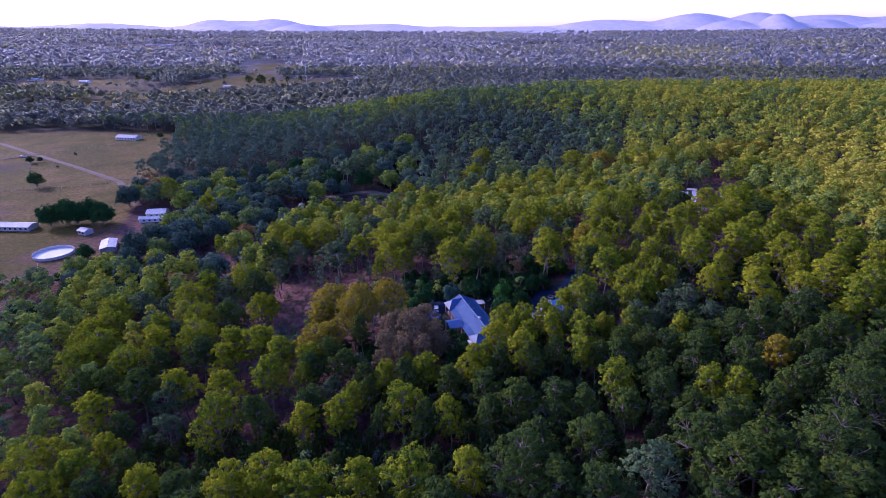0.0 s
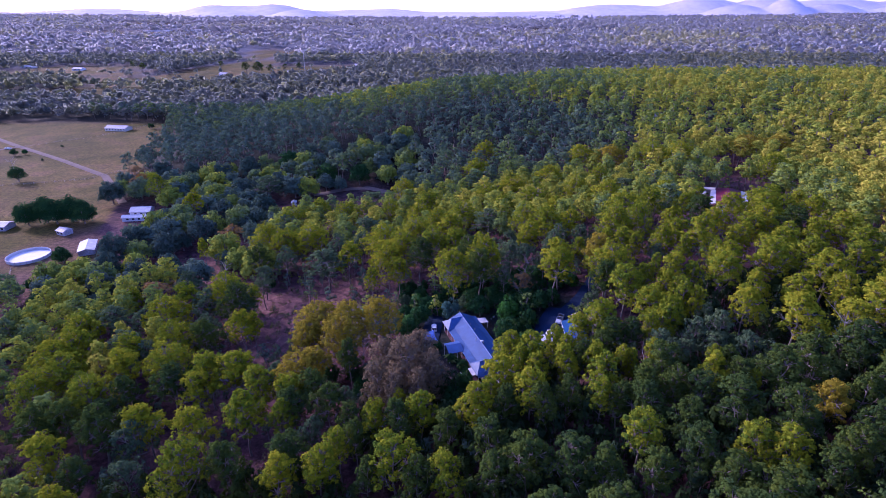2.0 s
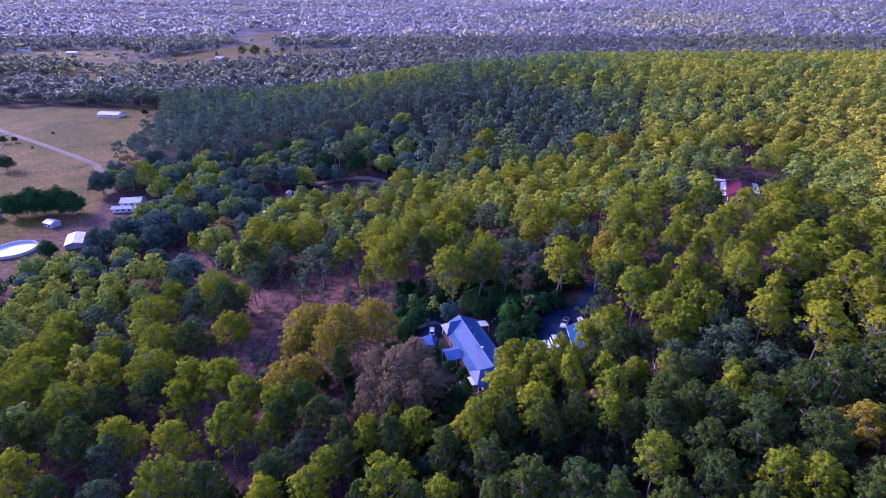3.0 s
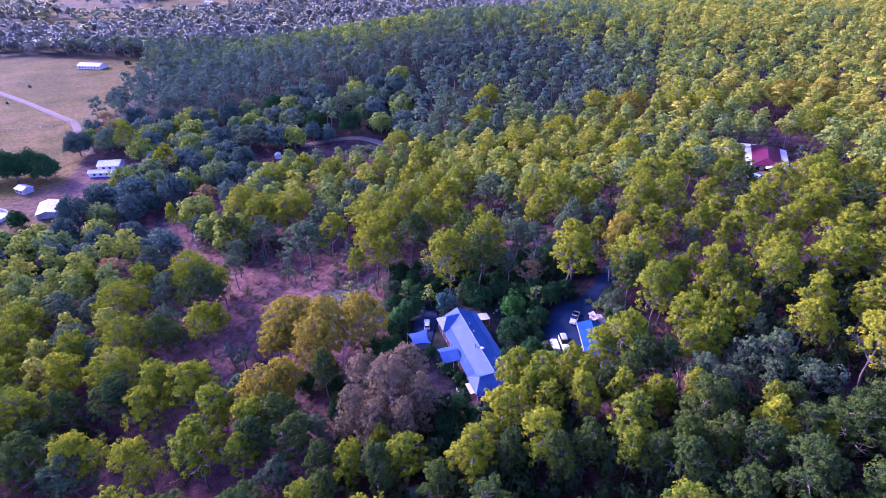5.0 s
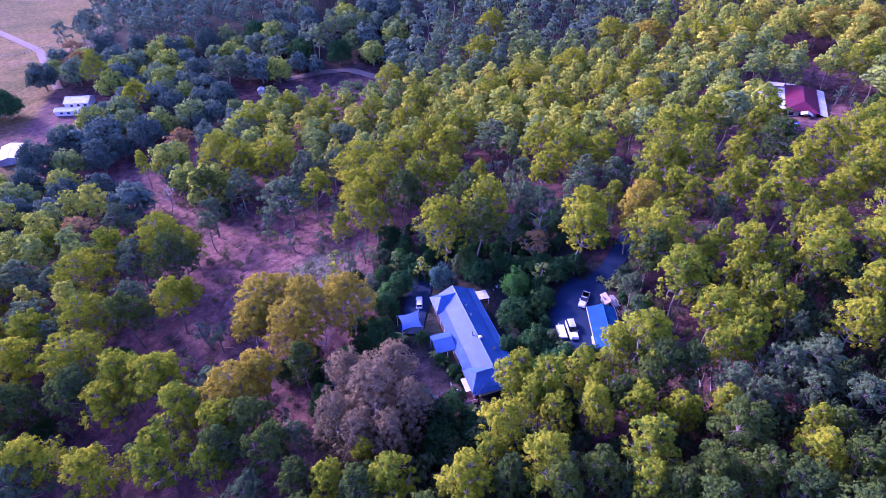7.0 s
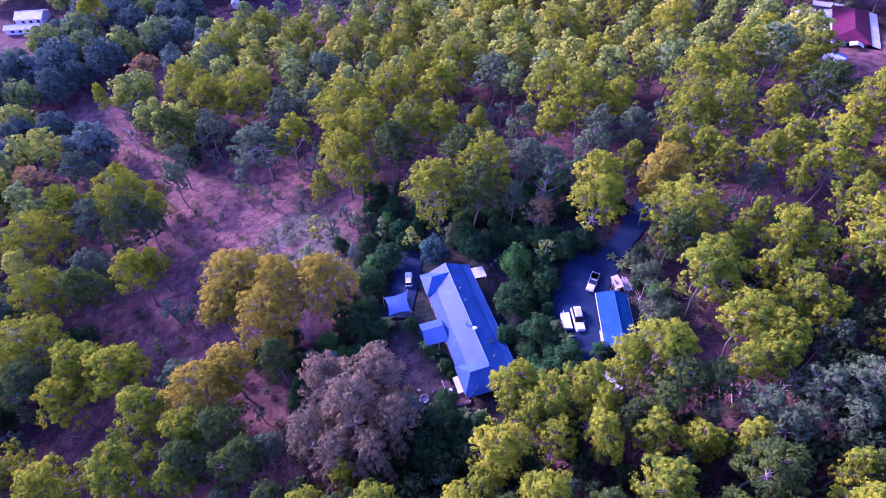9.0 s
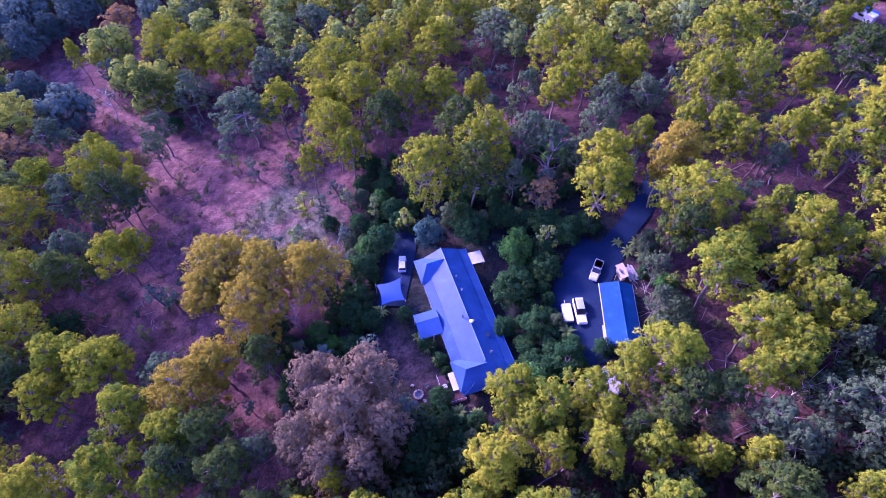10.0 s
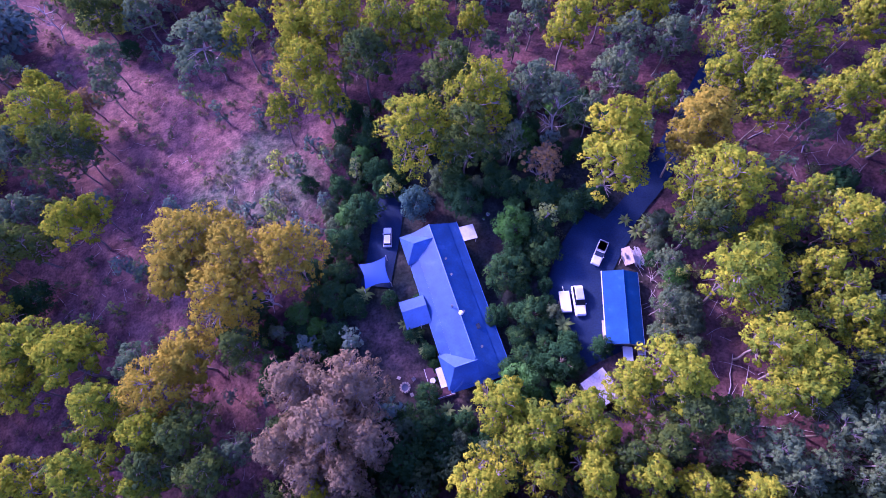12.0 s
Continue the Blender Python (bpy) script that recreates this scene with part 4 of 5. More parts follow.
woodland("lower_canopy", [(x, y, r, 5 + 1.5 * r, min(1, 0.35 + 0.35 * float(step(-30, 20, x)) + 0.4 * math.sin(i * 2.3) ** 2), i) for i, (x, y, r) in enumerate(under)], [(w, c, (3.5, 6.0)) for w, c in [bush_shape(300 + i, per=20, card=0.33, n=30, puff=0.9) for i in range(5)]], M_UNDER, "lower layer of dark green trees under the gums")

# waist-high regrowth on the red slope beside the garage
low = scatter(24, 40, 112, 92, 168, 3.3, lambda x, y: (blob(x, y, TREE_FREE, 0.2) < 0.4) & (np.sin(x * 0.31 + 1) + np.cos(y * 0.27 + x * 0.1) > -0.9), 2500, (0.9, 2.1), 0.1)
low += scatter(25, -90, -20, 100, 215, 4.6, lambda x, y: (blob(x, y, TREE_FREE, 0.2) < 0.4) & (np.sin(x * 0.21 + 2) + np.cos(y * 0.17 + x * 0.1) > 0.2), 1500, (0.8, 1.8), 0.1)
woodland("regrowth", [(x, y, r, 0.8 + 1.3 * r, 0.5 + 0.5 * math.sin(i * 2.9), i) for i, (x, y, r) in enumerate(low)], [(w, c, (3.5, 6.0)) for w, c in [bush_shape(320 + i, per=16, card=0.36, n=14, puff=1.0) for i in range(4)]], leaf("regrowth_foliage", [(0.0, (0.130, 0.140, 0.045)), (0.5, (0.070, 0.098, 0.042)), (1.0, (0.048, 0.078, 0.044))], True), "low grey-green regrowth on the red soil")

# the wooded ridge past the valley, and the woods beside the paddock
ridge = scatter(12, -420, 620, 325, 640, 8.4, lambda x, y: open_here(x, y) & ~((x < -90) & (y < 400)) & (np.abs(x) < 90 + 0.86 * y), 15000, (4.2, 6.8))
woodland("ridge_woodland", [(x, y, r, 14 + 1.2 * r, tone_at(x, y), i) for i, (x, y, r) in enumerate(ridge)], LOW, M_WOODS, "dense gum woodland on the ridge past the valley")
side = scatter(13, 150, 420, 60, 335, 9.6, lambda x, y: open_here(x, y) & (x < 60 + 1.0 * y) & (x > 150), 2500, (5.2, 8.0))
side += scatter(14, -300, -150, 120, 205, 8.0, lambda x, y: open_here(x, y) & (x > -60 - 1.0 * y), 900, (4.0, 6.0))
behind = scatter(20, -190, 210, -110, 30, 10.5, lambda x, y: np.abs(x) < 210, 1200, (5.4, 8.4))
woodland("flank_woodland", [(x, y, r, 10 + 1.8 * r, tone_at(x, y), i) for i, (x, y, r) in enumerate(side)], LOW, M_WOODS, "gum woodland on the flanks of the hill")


def tuft(seed, n, card):
    rng = np.random.RandomState(seed)
    d = rng.normal(size=(n, 3))
    d[:, 2] = np.abs(d[:, 2])
    d /= np.linalg.norm(d, axis=1)[:, None]
    lob = np.c_[d * np.array([3.2, 3.2, 5.0]) + np.array([0, 0, 4.5]), np.full(n, 1.6)]
    return sprays(rng, lob, 6, card, 0.5, 1.2)


def far_trees(seed, y0, y1, count, size):
    rng = np.random.RandomState(seed)
    y = y0 + (y1 - y0) * rng.rand(count) ** 0.8
    x = (rng.rand(count) * 2 - 1) * (120 + 0.86 * y)
    ok = open_here(x, y)
    lone = rng.rand(count) < 0.02
    # the stepped term paints a sunlit yellow band across the right of the plain
    return [(a, b, size * rng.uniform(0.7, 1.4), 2.2 * size * rng.uniform(0.7, 1.3), min(1, max(0, 0.62 + 0.5 * noise.noise((a * 0.002, b * 0.003, 5)) - 0.35 * float(step(0, 900, a) * step(1400, 2000, b) * (1 - step(2400, 2900, b))) + 0.2 * rng.normal())), i)
            for i, (a, b) in enumerate(zip(x, y)) if ok[i] or lone[i]]


BELT = [((None, None), tuft(245 + i, 20, 1.1), (4.8, 11.0)) for i in range(5)]
belt_trees = scatter(23, -950, -235, 590, 800, 9.0, lambda x, y: open_here(x, y), 2600, (5.0, 8.5))
woodland("paddock_belt", [(x, y, r, 2.0 * r, 0.75 + 0.3 * math.sin(i * 1.7), i) for i, (x, y, r) in enumerate(belt_trees)], BELT, M_FAR_HAZED, "belt of grey-green trees paled by haze behind the paddock")
TUFT = [((None, None), tuft(240 + i, 5, 2.0), (4.8, 11.0)) for i in range(5)]
SMALL = [((None, None), tuft(250 + i, 3, 2.6), (4.8, 11.0)) for i in range(4)]
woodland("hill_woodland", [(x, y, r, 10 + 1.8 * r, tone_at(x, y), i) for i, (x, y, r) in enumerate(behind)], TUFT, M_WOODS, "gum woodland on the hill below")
woodland("plain_woodland", far_trees(15, 640, 1500, 14000, 6.6), TUFT, M_FAR_HAZED, "woodland on the plain in pale haze tones")
woodland("distant_woodland", far_trees(16, 1500, 4000, 17000, 10.5), SMALL, M_DISTANT_HAZED, "distant woodland in pale haze tones reaching the hills")

# shrub belts round the house and yards
BELTS = [
    [(-14, 192), (-6, 192), (-6, 172), (-8.5, 140), (-22, 133), (-27, 142), (-14, 150)],
    [(-4, 168), (14, 168), (30, 172), (44, 172), (40, 186), (0, 190)],
    [(19, 168), (27, 166), (25.5, 150), (27, 138), (30, 135), (24, 129), (17, 129), (20.5, 140), (19.5, 150)],
    [(-4, 129), (28, 127), (28, 120), (-4, 118)],
    [(42, 158), (41, 139), (46, 137), (47, 158)],
]
for n, belt in enumerate(BELTS):
    xs, ys = [p[0] for p in belt], [p[1] for p in belt]
    TAKEN_BELT = scatter(40 + n, min(xs), max(xs), min(ys), max(ys), 2.3, lambda x, y: inside(belt, x, y), 900, (1.3, 3.0), 0.42)
    for i, (x, y, r) in enumerate(TAKEN_BELT[:70]):
        plant("garden_shrub", x, y, r, 1.0 + 1.2 * r + 0.7 * (i % 4), (3.3, 6.0), BUSH_SHAPES, M_FRESH if i % 11 == 5 else M_GREY if (n == 4 or i % 7 == 3) else M_DARK, i, "dense dark green garden shrub near the house", "shrub", "garden shrubs")

# low scrub on the woodland floor
def scrub(seed, n, card):
    rng = np.random.RandomState(seed)
    d = rng.normal(size=(n, 3))
    d[:, 2] = np.abs(d[:, 2])
    return sprays(rng, np.c_[d * np.array([0.7, 0.7, 0.5]) + np.array([0, 0, 0.4]), np.full(n, 0.6)], 12, card)


SCRUB = [((None, None), scrub(260 + i, 7, 0.22), (1.5, 1.6)) for i in range(5)]
floor = scatter(31, -140, 170, 40, 330, 2.6, lambda x, y: (blob(x, y, TREE_FREE, 0.2) < 0.4) & (np.abs(x) < 60 + 0.72 * y) & ~inside(PADDOCKS[0], x, y), 5200, (0.7, 1.9))
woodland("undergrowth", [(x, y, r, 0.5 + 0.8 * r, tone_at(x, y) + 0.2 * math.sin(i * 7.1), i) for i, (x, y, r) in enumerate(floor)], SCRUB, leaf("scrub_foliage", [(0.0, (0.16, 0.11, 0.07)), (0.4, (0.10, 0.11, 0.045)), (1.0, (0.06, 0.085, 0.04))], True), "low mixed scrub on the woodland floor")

# ---- the house ----
def homestead():
    h = root("homestead", pose(9.9, 146.7, zg(9.9, 146.7), 0, 0, 18.9), "long homestead with a blue-grey metal roof and verandahs", "house")
    part("wall", block(0, -0.5, -0.6, 7.0, 26.0, 3.6), M_WALL, h, "pale weatherboard walls")
    F, N, R, E, B, W = 13.5, -14.5, 5.2, 2.75, 3.45, 5.1
    part("roof", slab([(0, F, R), (0, N + 3.6, R), (3.4, N + 0.6, B), (3.4, F, B)], 0.12), M_ROOF, h)
    part("roof", slab([(0, N + 3.6, R), (0, F, R), (-3.4, F, B), (-3.4, N + 0.6, B)], 0.12), M_ROOF, h)
    part("roof", slab([(0, N + 3.6, R), (-3.4, N + 0.6, B), (3.4, N + 0.6, B)], 0.12), M_ROOF_X_LIT, h)
    part("verandah_roof", slab([(3.4, F, B - 0.1), (3.4, N + 0.6, B - 0.1), (W, N - 0.2, E), (W, F, E)], 0.08), M_ROOF, h)
    part("verandah_roof", slab([(-3.4, N + 0.6, B - 0.1), (-3.4, F, B - 0.1), (-W, F, E), (-W, N - 0.2, E)], 0.08), M_ROOF, h)
    part("verandah_roof", slab([(-3.4, N + 0.6, B - 0.1), (-W, N - 0.2, E), (W, N - 0.2, E), (3.4, N + 0.6, B - 0.1)], 0.08), M_ROOF_X_LIT, h)
    for y0, y1, tip in ((8.2, 13.7, 0.0), (-8.4, -14.2, 0.0)):
        ym = (y0 + y1) / 2
        lo, hi = min(y0, y1), max(y0, y1)
        part("gable_roof", slab([(0.2, ym, 5.12), (-3.6, ym, 5.0), (-5.5, hi, 2.95), (-0.2, hi, 3.4)], 0.12), M_ROOF_X_LIT, h, "far-facing slope of the cross gable")
        part("gable_roof", slab([(-3.6, ym, 5.0), (0.2, ym, 5.12), (-0.2, lo, 3.4), (-5.5, lo, 2.95)], 0.12), M_ROOF_X_LIT, h)
        part("gable_roof", slab([(-3.6, ym, 4.98), (-5.5, lo, 2.95), (-5.5, hi, 2.95)], 0.12), M_ROOF, h)
        part("ridge_cap", rod((0.1, ym, 5.14), (-3.6, ym, 5.03), 0.09), M_CAP, h)
    part("ridge_cap", rod((0, F, R + 0.02), (0, N + 3.6, R + 0.02), 0.09), M_CAP, h)
    for s in (-1, 1):
        part("gutter", block(s * (W + 0.06), -0.5, E - 0.16, 0.10, 28.2, 0.12), M_CAP, h)
        for y in np.arange(-13.5, 13.6, 3.0):
            part("post", block(s * (W - 0.25), y, -0.5, 0.12, 0.12, E + 0.45), M_TRIM, h)
    part("verandah_floor", block(0, -0.5, -0.55, 9.8, 27.6, 0.5), M_DECK, h)
    for y in (-9, -4, 1, 6, 10):
        for s in (-1, 1):
            w = part("window", block(s * 3.52, y, 0.9, 0.06, 1.6, 1.2), M_GLASS, h)
            part("frame", block(s * 3.53, y, 0.8, 0.05, 1.8, 0.1), M_TRIM, w)
    # side porch with its own small gable roof
    part("porch_roof", slab([(-4.7, 0.2, 3.75), (-9.0, 0.2, 3.75), (-9.0, 2.2, 3.1), (-4.7, 2.2, 3.1)], 0.1), M_ROOF_X_LIT, h)
    part("porch_roof", slab([(-9.0, 0.2, 3.75), (-4.7, 0.2, 3.75), (-4.7, -2.7, 2.85), (-9.0, -2.7, 2.85)], 0.1), M_ROOF_X_LIT, h)
    for x, y in ((-8.8, 2.0), (-8.8, -2.5), (-6.5, -2.5)):
        part("post", block(x, y, -0.6, 0.12, 0.12, 3.5), M_TRIM, h)
    # corner porch at the far end
    part("lean_to_roof", slab([(5.2, 12.4, 2.7), (5.2, 9.6, 2.7), (7.8, 9.6, 2.45), (7.8, 12.4, 2.45)], 0.1), M_PALE, h, "pale flat lean-to roof")
    for y in (12.2, 9.8):
        part("post", block(7.6, y, -0.5, 0.1, 0.1, 2.95), M_TRIM, h)
    # deck
    part("deck_awning", slab([(-5.3, -10.2, 2.9), (-6.5, -10.2, 2.8), (-6.5, -13.4, 2.8), (-5.3, -13.4, 2.9)], 0.06), M_PALE, h, "pale flat awning over the deck")
    part("deck", block(-6.4, -12.0, -0.6, 3.8, 5.4, 1.1), M_DECK, h, "red-brown timber deck")
    for a, b in (((-8.2, -14.6), (-8.2, -9.4)), ((-8.2, -14.6), (-4.6, -14.6))):
        part("rail", rod((*a, 1.4), (*b, 1.4), 0.04), M_TRIM, h)
        for k in np.linspace(0, 1, 5):
            part("rail_post", block(a[0] + (b[0] - a[0]) * k, a[1] + (b[1] - a[1]) * k, 0.5, 0.07, 0.07, 0.95), M_TRIM, h)
    # flues, vents, dish and panel on the roof
    for x, y, z, k in ((-0.9, -1.8, 4.8, 0.9), (0.7, -3.2, 4.85, 0.4), (0.8, 3.5, 4.85, 0.35), (0.8, 6.5, 4.85, 0.35), (1.6, -9.5, 4.4, 0.5)):
        f = part("flue", rod((x, y, z), (x, y, z + k), 0.11), M_STEEL, h)
        part("cap", rod((x, y, z + k), (x, y, z + k + 0.12), 0.2), M_DARKMETAL, f)
    bm = bmesh.new()
    bmesh.ops.create_uvsphere(bm, u_segments=14, v_segments=8, radius=0.42, matrix=pose(0.15, -3.4, 5.62) @ Matrix.Diagonal((1, 1, 0.35, 1)))
    v = part("roof_vent", bm, M_WHITE, h, "white domed roof vent", True)
    part("stem", rod((0.15, -3.4, 5.1), (0.15, -3.4, 5.5), 0.14), M_STEEL, v)
    part("skylight", block(2.2, -6.0, 4.1, 0.7, 0.9, 0.1), M_GLASS, h)


homestead()


def table_on_deck():
    m = pose(9.9, 146.7, zg(9.9, 146.7), 0, 0, 18.9)
    c = root("round_table", m @ pose(-7.4, -11.6, 0.5), "small round white table on the deck", "table")
    part("tabletop", rod((0, 0, 0.68), (0, 0, 0.74), 0.45, sides=16), M_WHITE, c)
    part("stem", rod((0, 0, 0), (0, 0, 0.68), 0.05), M_DARKMETAL, c)


table_on_deck()


def garage():
    g = root("garage", pose(36.6, 144.1, zg(35, 144.4) + 0.1, 0, 0, -2.0), "long garage with a blue metal gable roof", "garage")
    part("wall", block(0.1, 0, -1.2, 4.6, 11.2, 3.6), M_WALL, g)
    part("roof", slab([(0.3, 6.0, 3.35), (0.3, -6.0, 3.35), (2.9, -6.0, 2.45), (2.9, 6.0, 2.45)], 0.1), M_SHED, g)
    part("roof", slab([(0.3, -6.0, 3.35), (0.3, 6.0, 3.35), (-2.9, 6.0, 2.35), (-2.9, -6.0, 2.35)], 0.1), M_SHED, g)
    part("ridge_cap", rod((0.3, 6.0, 3.37), (0.3, -6.0, 3.37), 0.1), M_SHED, g)
    for y in (-3.8, 0, 3.8):
        part("roller_door", block(-2.23, y, 0.0, 0.06, 2.9, 2.1), M_TRIM, g)
    for s in (-1, 1):
        part("gutter", block(s * 2.95, 0, 2.24, 0.12, 12.0, 0.12), M_TRIM, g)
    part("side_awning", slab([(-2.9, -2.2, 2.2), (-3.3, -2.2, 2.1), (-3.3, -6.0, 2.1), (-2.9, -6.0, 2.2)], 0.06), M_TIMBER, g)


garage()


def on_ground(x, y, rz=0.0, up=0.0):
    return pose(x, y, zg(x, y) + up, 0, 0, rz)


def trailer(x, y, rz, label, w=1.5, l=2.4):
    t = root("trailer", on_ground(x, y, rz, 0.3), label, "trailer")
    part("tray", block(0, 0, 0.45, w, l, 0.5, bevel=0.03), M_STEEL, t)
    part("cover", block(0, 0, 0.96, w - 0.05, l - 0.05, 0.16, bevel=0.06), M_WHITE, t)
    part("drawbar", rod((0, l / 2, 0.5), (0, l / 2 + 1.0, 0.45), 0.06), M_STEEL, t)
    for s in (-1, 1):
        part("wheel", rod((s * (w / 2 - 0.02), 0, 0.32), (s * (w / 2 + 0.2), 0, 0.32), 0.32, sides=14), M_TYRE, t)
    return t


def loft(sections, into=None):
    """A hull through cross sections (y, half width, z low, z high, top half width)."""
    bm = into or bmesh.new()
    rings = []
    for y, w, z0, z1, tw in sections:
        rings.append([bm.verts.new(p) for p in ((-w, y, z0), (-w, y, z0 + (z1 - z0) * 0.6), (-tw, y, z1), (tw, y, z1), (w, y, z0 + (z1 - z0) * 0.6), (w, y, z0))])
    for a, b in zip(rings, rings[1:]):
        for i in range(6):
            j = (i + 1) % 6
            bm.faces.new((a[i], a[j], b[j], b[i]))
    bm.faces.new(rings[0])
    bm.faces.new(rings[-1][::-1])
    return bm


def vehicle(name, m, label, category, paint, tray=False, canopy=False, long=5.0):
    """A car with its nose to +y: body, cabin glass, roof, wheels, lamps; a ute has an open tray behind the cab, a wagon a long roof."""
    v = root(name, m, label, category)
    k = long / 2
    nose = 0.30 * long
    part("body", loft([(k, 0.72, 0.45, 0.80, 0.6), (k - 0.15, 0.86, 0.38, 0.95, 0.74), (nose * 0.5, 0.9, 0.36, 1.05, 0.80), (-k + 0.1, 0.9, 0.36, 1.05, 0.82), (-k, 0.84, 0.45, 0.95, 0.78)]), paint, v)
    back = -0.2 if tray else -k + 0.25
    top = 1.85 if canopy else 1.72
    part("glasshouse", loft([(nose * 0.55, 0.80, 1.0, 1.06, 0.76), (nose * 0.05, 0.80, 1.0, top - 0.08, 0.66), (back + 0.15, 0.80, 1.0, top - 0.08, 0.66), (back, 0.80, 1.0, 1.3, 0.74)]), M_GLASS, v, "dark windscreen and side windows")
    part("roof", block(0, (nose * 0.05 + back + 0.2) / 2, top - 0.09, 1.36, nose * 0.05 - back - 0.1, 0.1, bevel=0.03), paint, v)
    part("bonnet", block(0, nose * 0.5 + (k - nose * 0.5) * 0.48, 0.98, 1.5, (k - nose * 0.5) * 0.8, 0.08, bevel=0.03), paint, v)
    if tray:
        bed = part("tray", block(0, (-k + back) / 2, 0.98, 1.7, k + back, 0.07), M_TIMBER, v, "worn open tray floor")
        for s in (-1, 1):
            part("side", block(s * 0.84, (-k + back) / 2, 1.0, 0.07, k + back, 0.34), M_STEEL, bed)
        part("headboard", block(0, back - 0.1, 1.0, 1.66, 0.07, 0.6), M_STEEL, bed)
        part("tailgate", block(0, -k + 0.06, 1.0, 1.66, 0.07, 0.34), M_STEEL, bed)
    if canopy:
        part("roof_rack", block(0, -0.9, top + 0.03, 1.2, 1.8, 0.05), M_STEEL, v)
    for s in (-1, 1):
        for y in (k * 0.62, -k * 0.58):
            w = part("wheel", rod((s * 0.68, y, 0.36), (s * 0.92, y, 0.36), 0.36, sides=16), M_TYRE, v)
            part("rim", rod((s * 0.90, y, 0.36), (s * 0.935, y, 0.36), 0.2, sides=12), M_STEEL, w)
        part("headlight", block(s * 0.62, k - 0.06, 0.68, 0.28, 0.1, 0.16), M_STEEL, v)
        part("mirror", block(s * 0.98, nose * 0.45, 1.08, 0.16, 0.1, 0.16), paint, v)
    return v


vehicle("ute", on_ground(34.4, 154.0, 155, 0.28) @ Matrix.Diagonal((0.88, 0.88, 0.88, 1)), "white ute with a dark open tray on the gravel", "car", M_WHITE, tray=True, long=5.2)
vehicle("four_wheel_drive", on_ground(30.5, 145.9, 184, 0.28), "white four-wheel drive wagon parked on the gravel", "car", M_WHITE, canopy=True, long=5.1)
vehicle("white_car", on_ground(-2.2, 159.3, 3, 0.28) @ Matrix.Diagonal((0.84, 0.84, 0.84, 1)), "white car parked beside the house", "car", M_WHITE, long=4.5)
trailer(28.4, 145.9, 4, "box trailer under a pale cover beside the wagon", 1.7, 3.6)


def shade_sail():
    s = root("shade_sail", on_ground(-3.9, 151.4, 8), "blue shade sail on four poles", "shade sail")
    corners = [(-2.6, 2.2, 2.8), (2.2, 2.9, 3.3), (2.6, -1.8, 2.7), (-1.8, -2.7, 3.2)]
    n = 10
    v, f = [], []
    for i in range(n + 1):
        for j in range(n + 1):
            a, b = i / n, j / n
            p = (Vector(corners[0]) * (1 - a) + Vector(corners[1]) * a) * (1 - b) + (Vector(corners[3]) * (1 - a) + Vector(corners[2]) * a) * b
            pull = 0.26
            c = sum((Vector(q) for q in corners), Vector()) / 4
            edge = pull * (4 * a * (1 - a) * (abs(2 * b - 1) ** 3) + 4 * b * (1 - b) * (abs(2 * a - 1) ** 3)) * 0.6
            p = p + (c - p) * edge
            v.append(tuple(p))
    for i in range(n):
        for j in range(n):
            f.append((i * (n + 1) + j, (i + 1) * (n + 1) + j, (i + 1) * (n + 1) + j + 1, i * (n + 1) + j + 1))
    part("sail", mesh_of("sail", v, f, M_SAIL), None, s)
    for x, y, z in corners:
        part("pole", rod((x * 1.06, y * 1.06, -0.6), (x * 1.04, y * 1.04, z + 0.1), 0.06), M_STEEL, s)


shade_sail()


def fire_pit():
    p = root("fire_pit", on_ground(2.1, 132.4, 0, 0.05), "round stone fire pit with seats in the yard", "fire pit")
    for i in range(12):
        a = i * math.pi / 6
        part("stone", block(0.75 * math.cos(a), 0.75 * math.sin(a), 0, 0.34, 0.3, 0.28 + 0.05 * (i % 3), math.degrees(a), 0.05), M_TIMBER, p)
    part("ash", rod((0, 0, 0), (0, 0, 0.1), 0.66, sides=16), M_DARKMETAL, p)


fire_pit()
for x, y, rz in ((3.5, 133.7, 40), (3.3, 131.2, 110), (1.0, 133.9, 160)):
    s = root("garden_chair", on_ground(x, y, rz, 0.05), "small timber chair beside the fire pit", "chair", "chairs round the fire pit")
    part("seat", block(0, 0, 0.4, 0.6, 0.5, 0.06), M_TIMBER, s)
    part("backrest", block(0, 0.24, 0.44, 0.6, 0.05, 0.45), M_TIMBER, s)
    for sx in (-0.25, 0.25):
        for sy in (-0.2, 0.2):
            part("leg", block(sx, sy, 0, 0.05, 0.05, 0.41), M_TIMBER, s)


def hut(x, y, rz, w, l, label, name="hut", material=None, up=2.2):
    h = root(name, on_ground(x, y, rz), label, name.replace("_", " "))
    part("wall", block(0, 0, -0.8, w - 0.6, l - 0.6, up + 0.8), M_TIMBER, h)
    part("roof", slab([(-w / 2, -l / 2, up), (w / 2, -l / 2, up + 0.5), (w / 2, l / 2, up + 0.5), (-w / 2, l / 2, up)], 0.08), material or M_ZINC, h)
    part("door", block(-w / 2 + 0.27, 0, 0, 0.05, 0.9, 2.0), M_DARKMETAL, h)
    return h


hut(32.2, 131.6, 35, 4.2, 4.6, "small hut with a rust-streaked zinc roof")
hut(38.6, 153.0, 12, 1.3, 3.0, "low timber lean-to with stacked boards", "lean_to", M_TIMBER, 1.4)


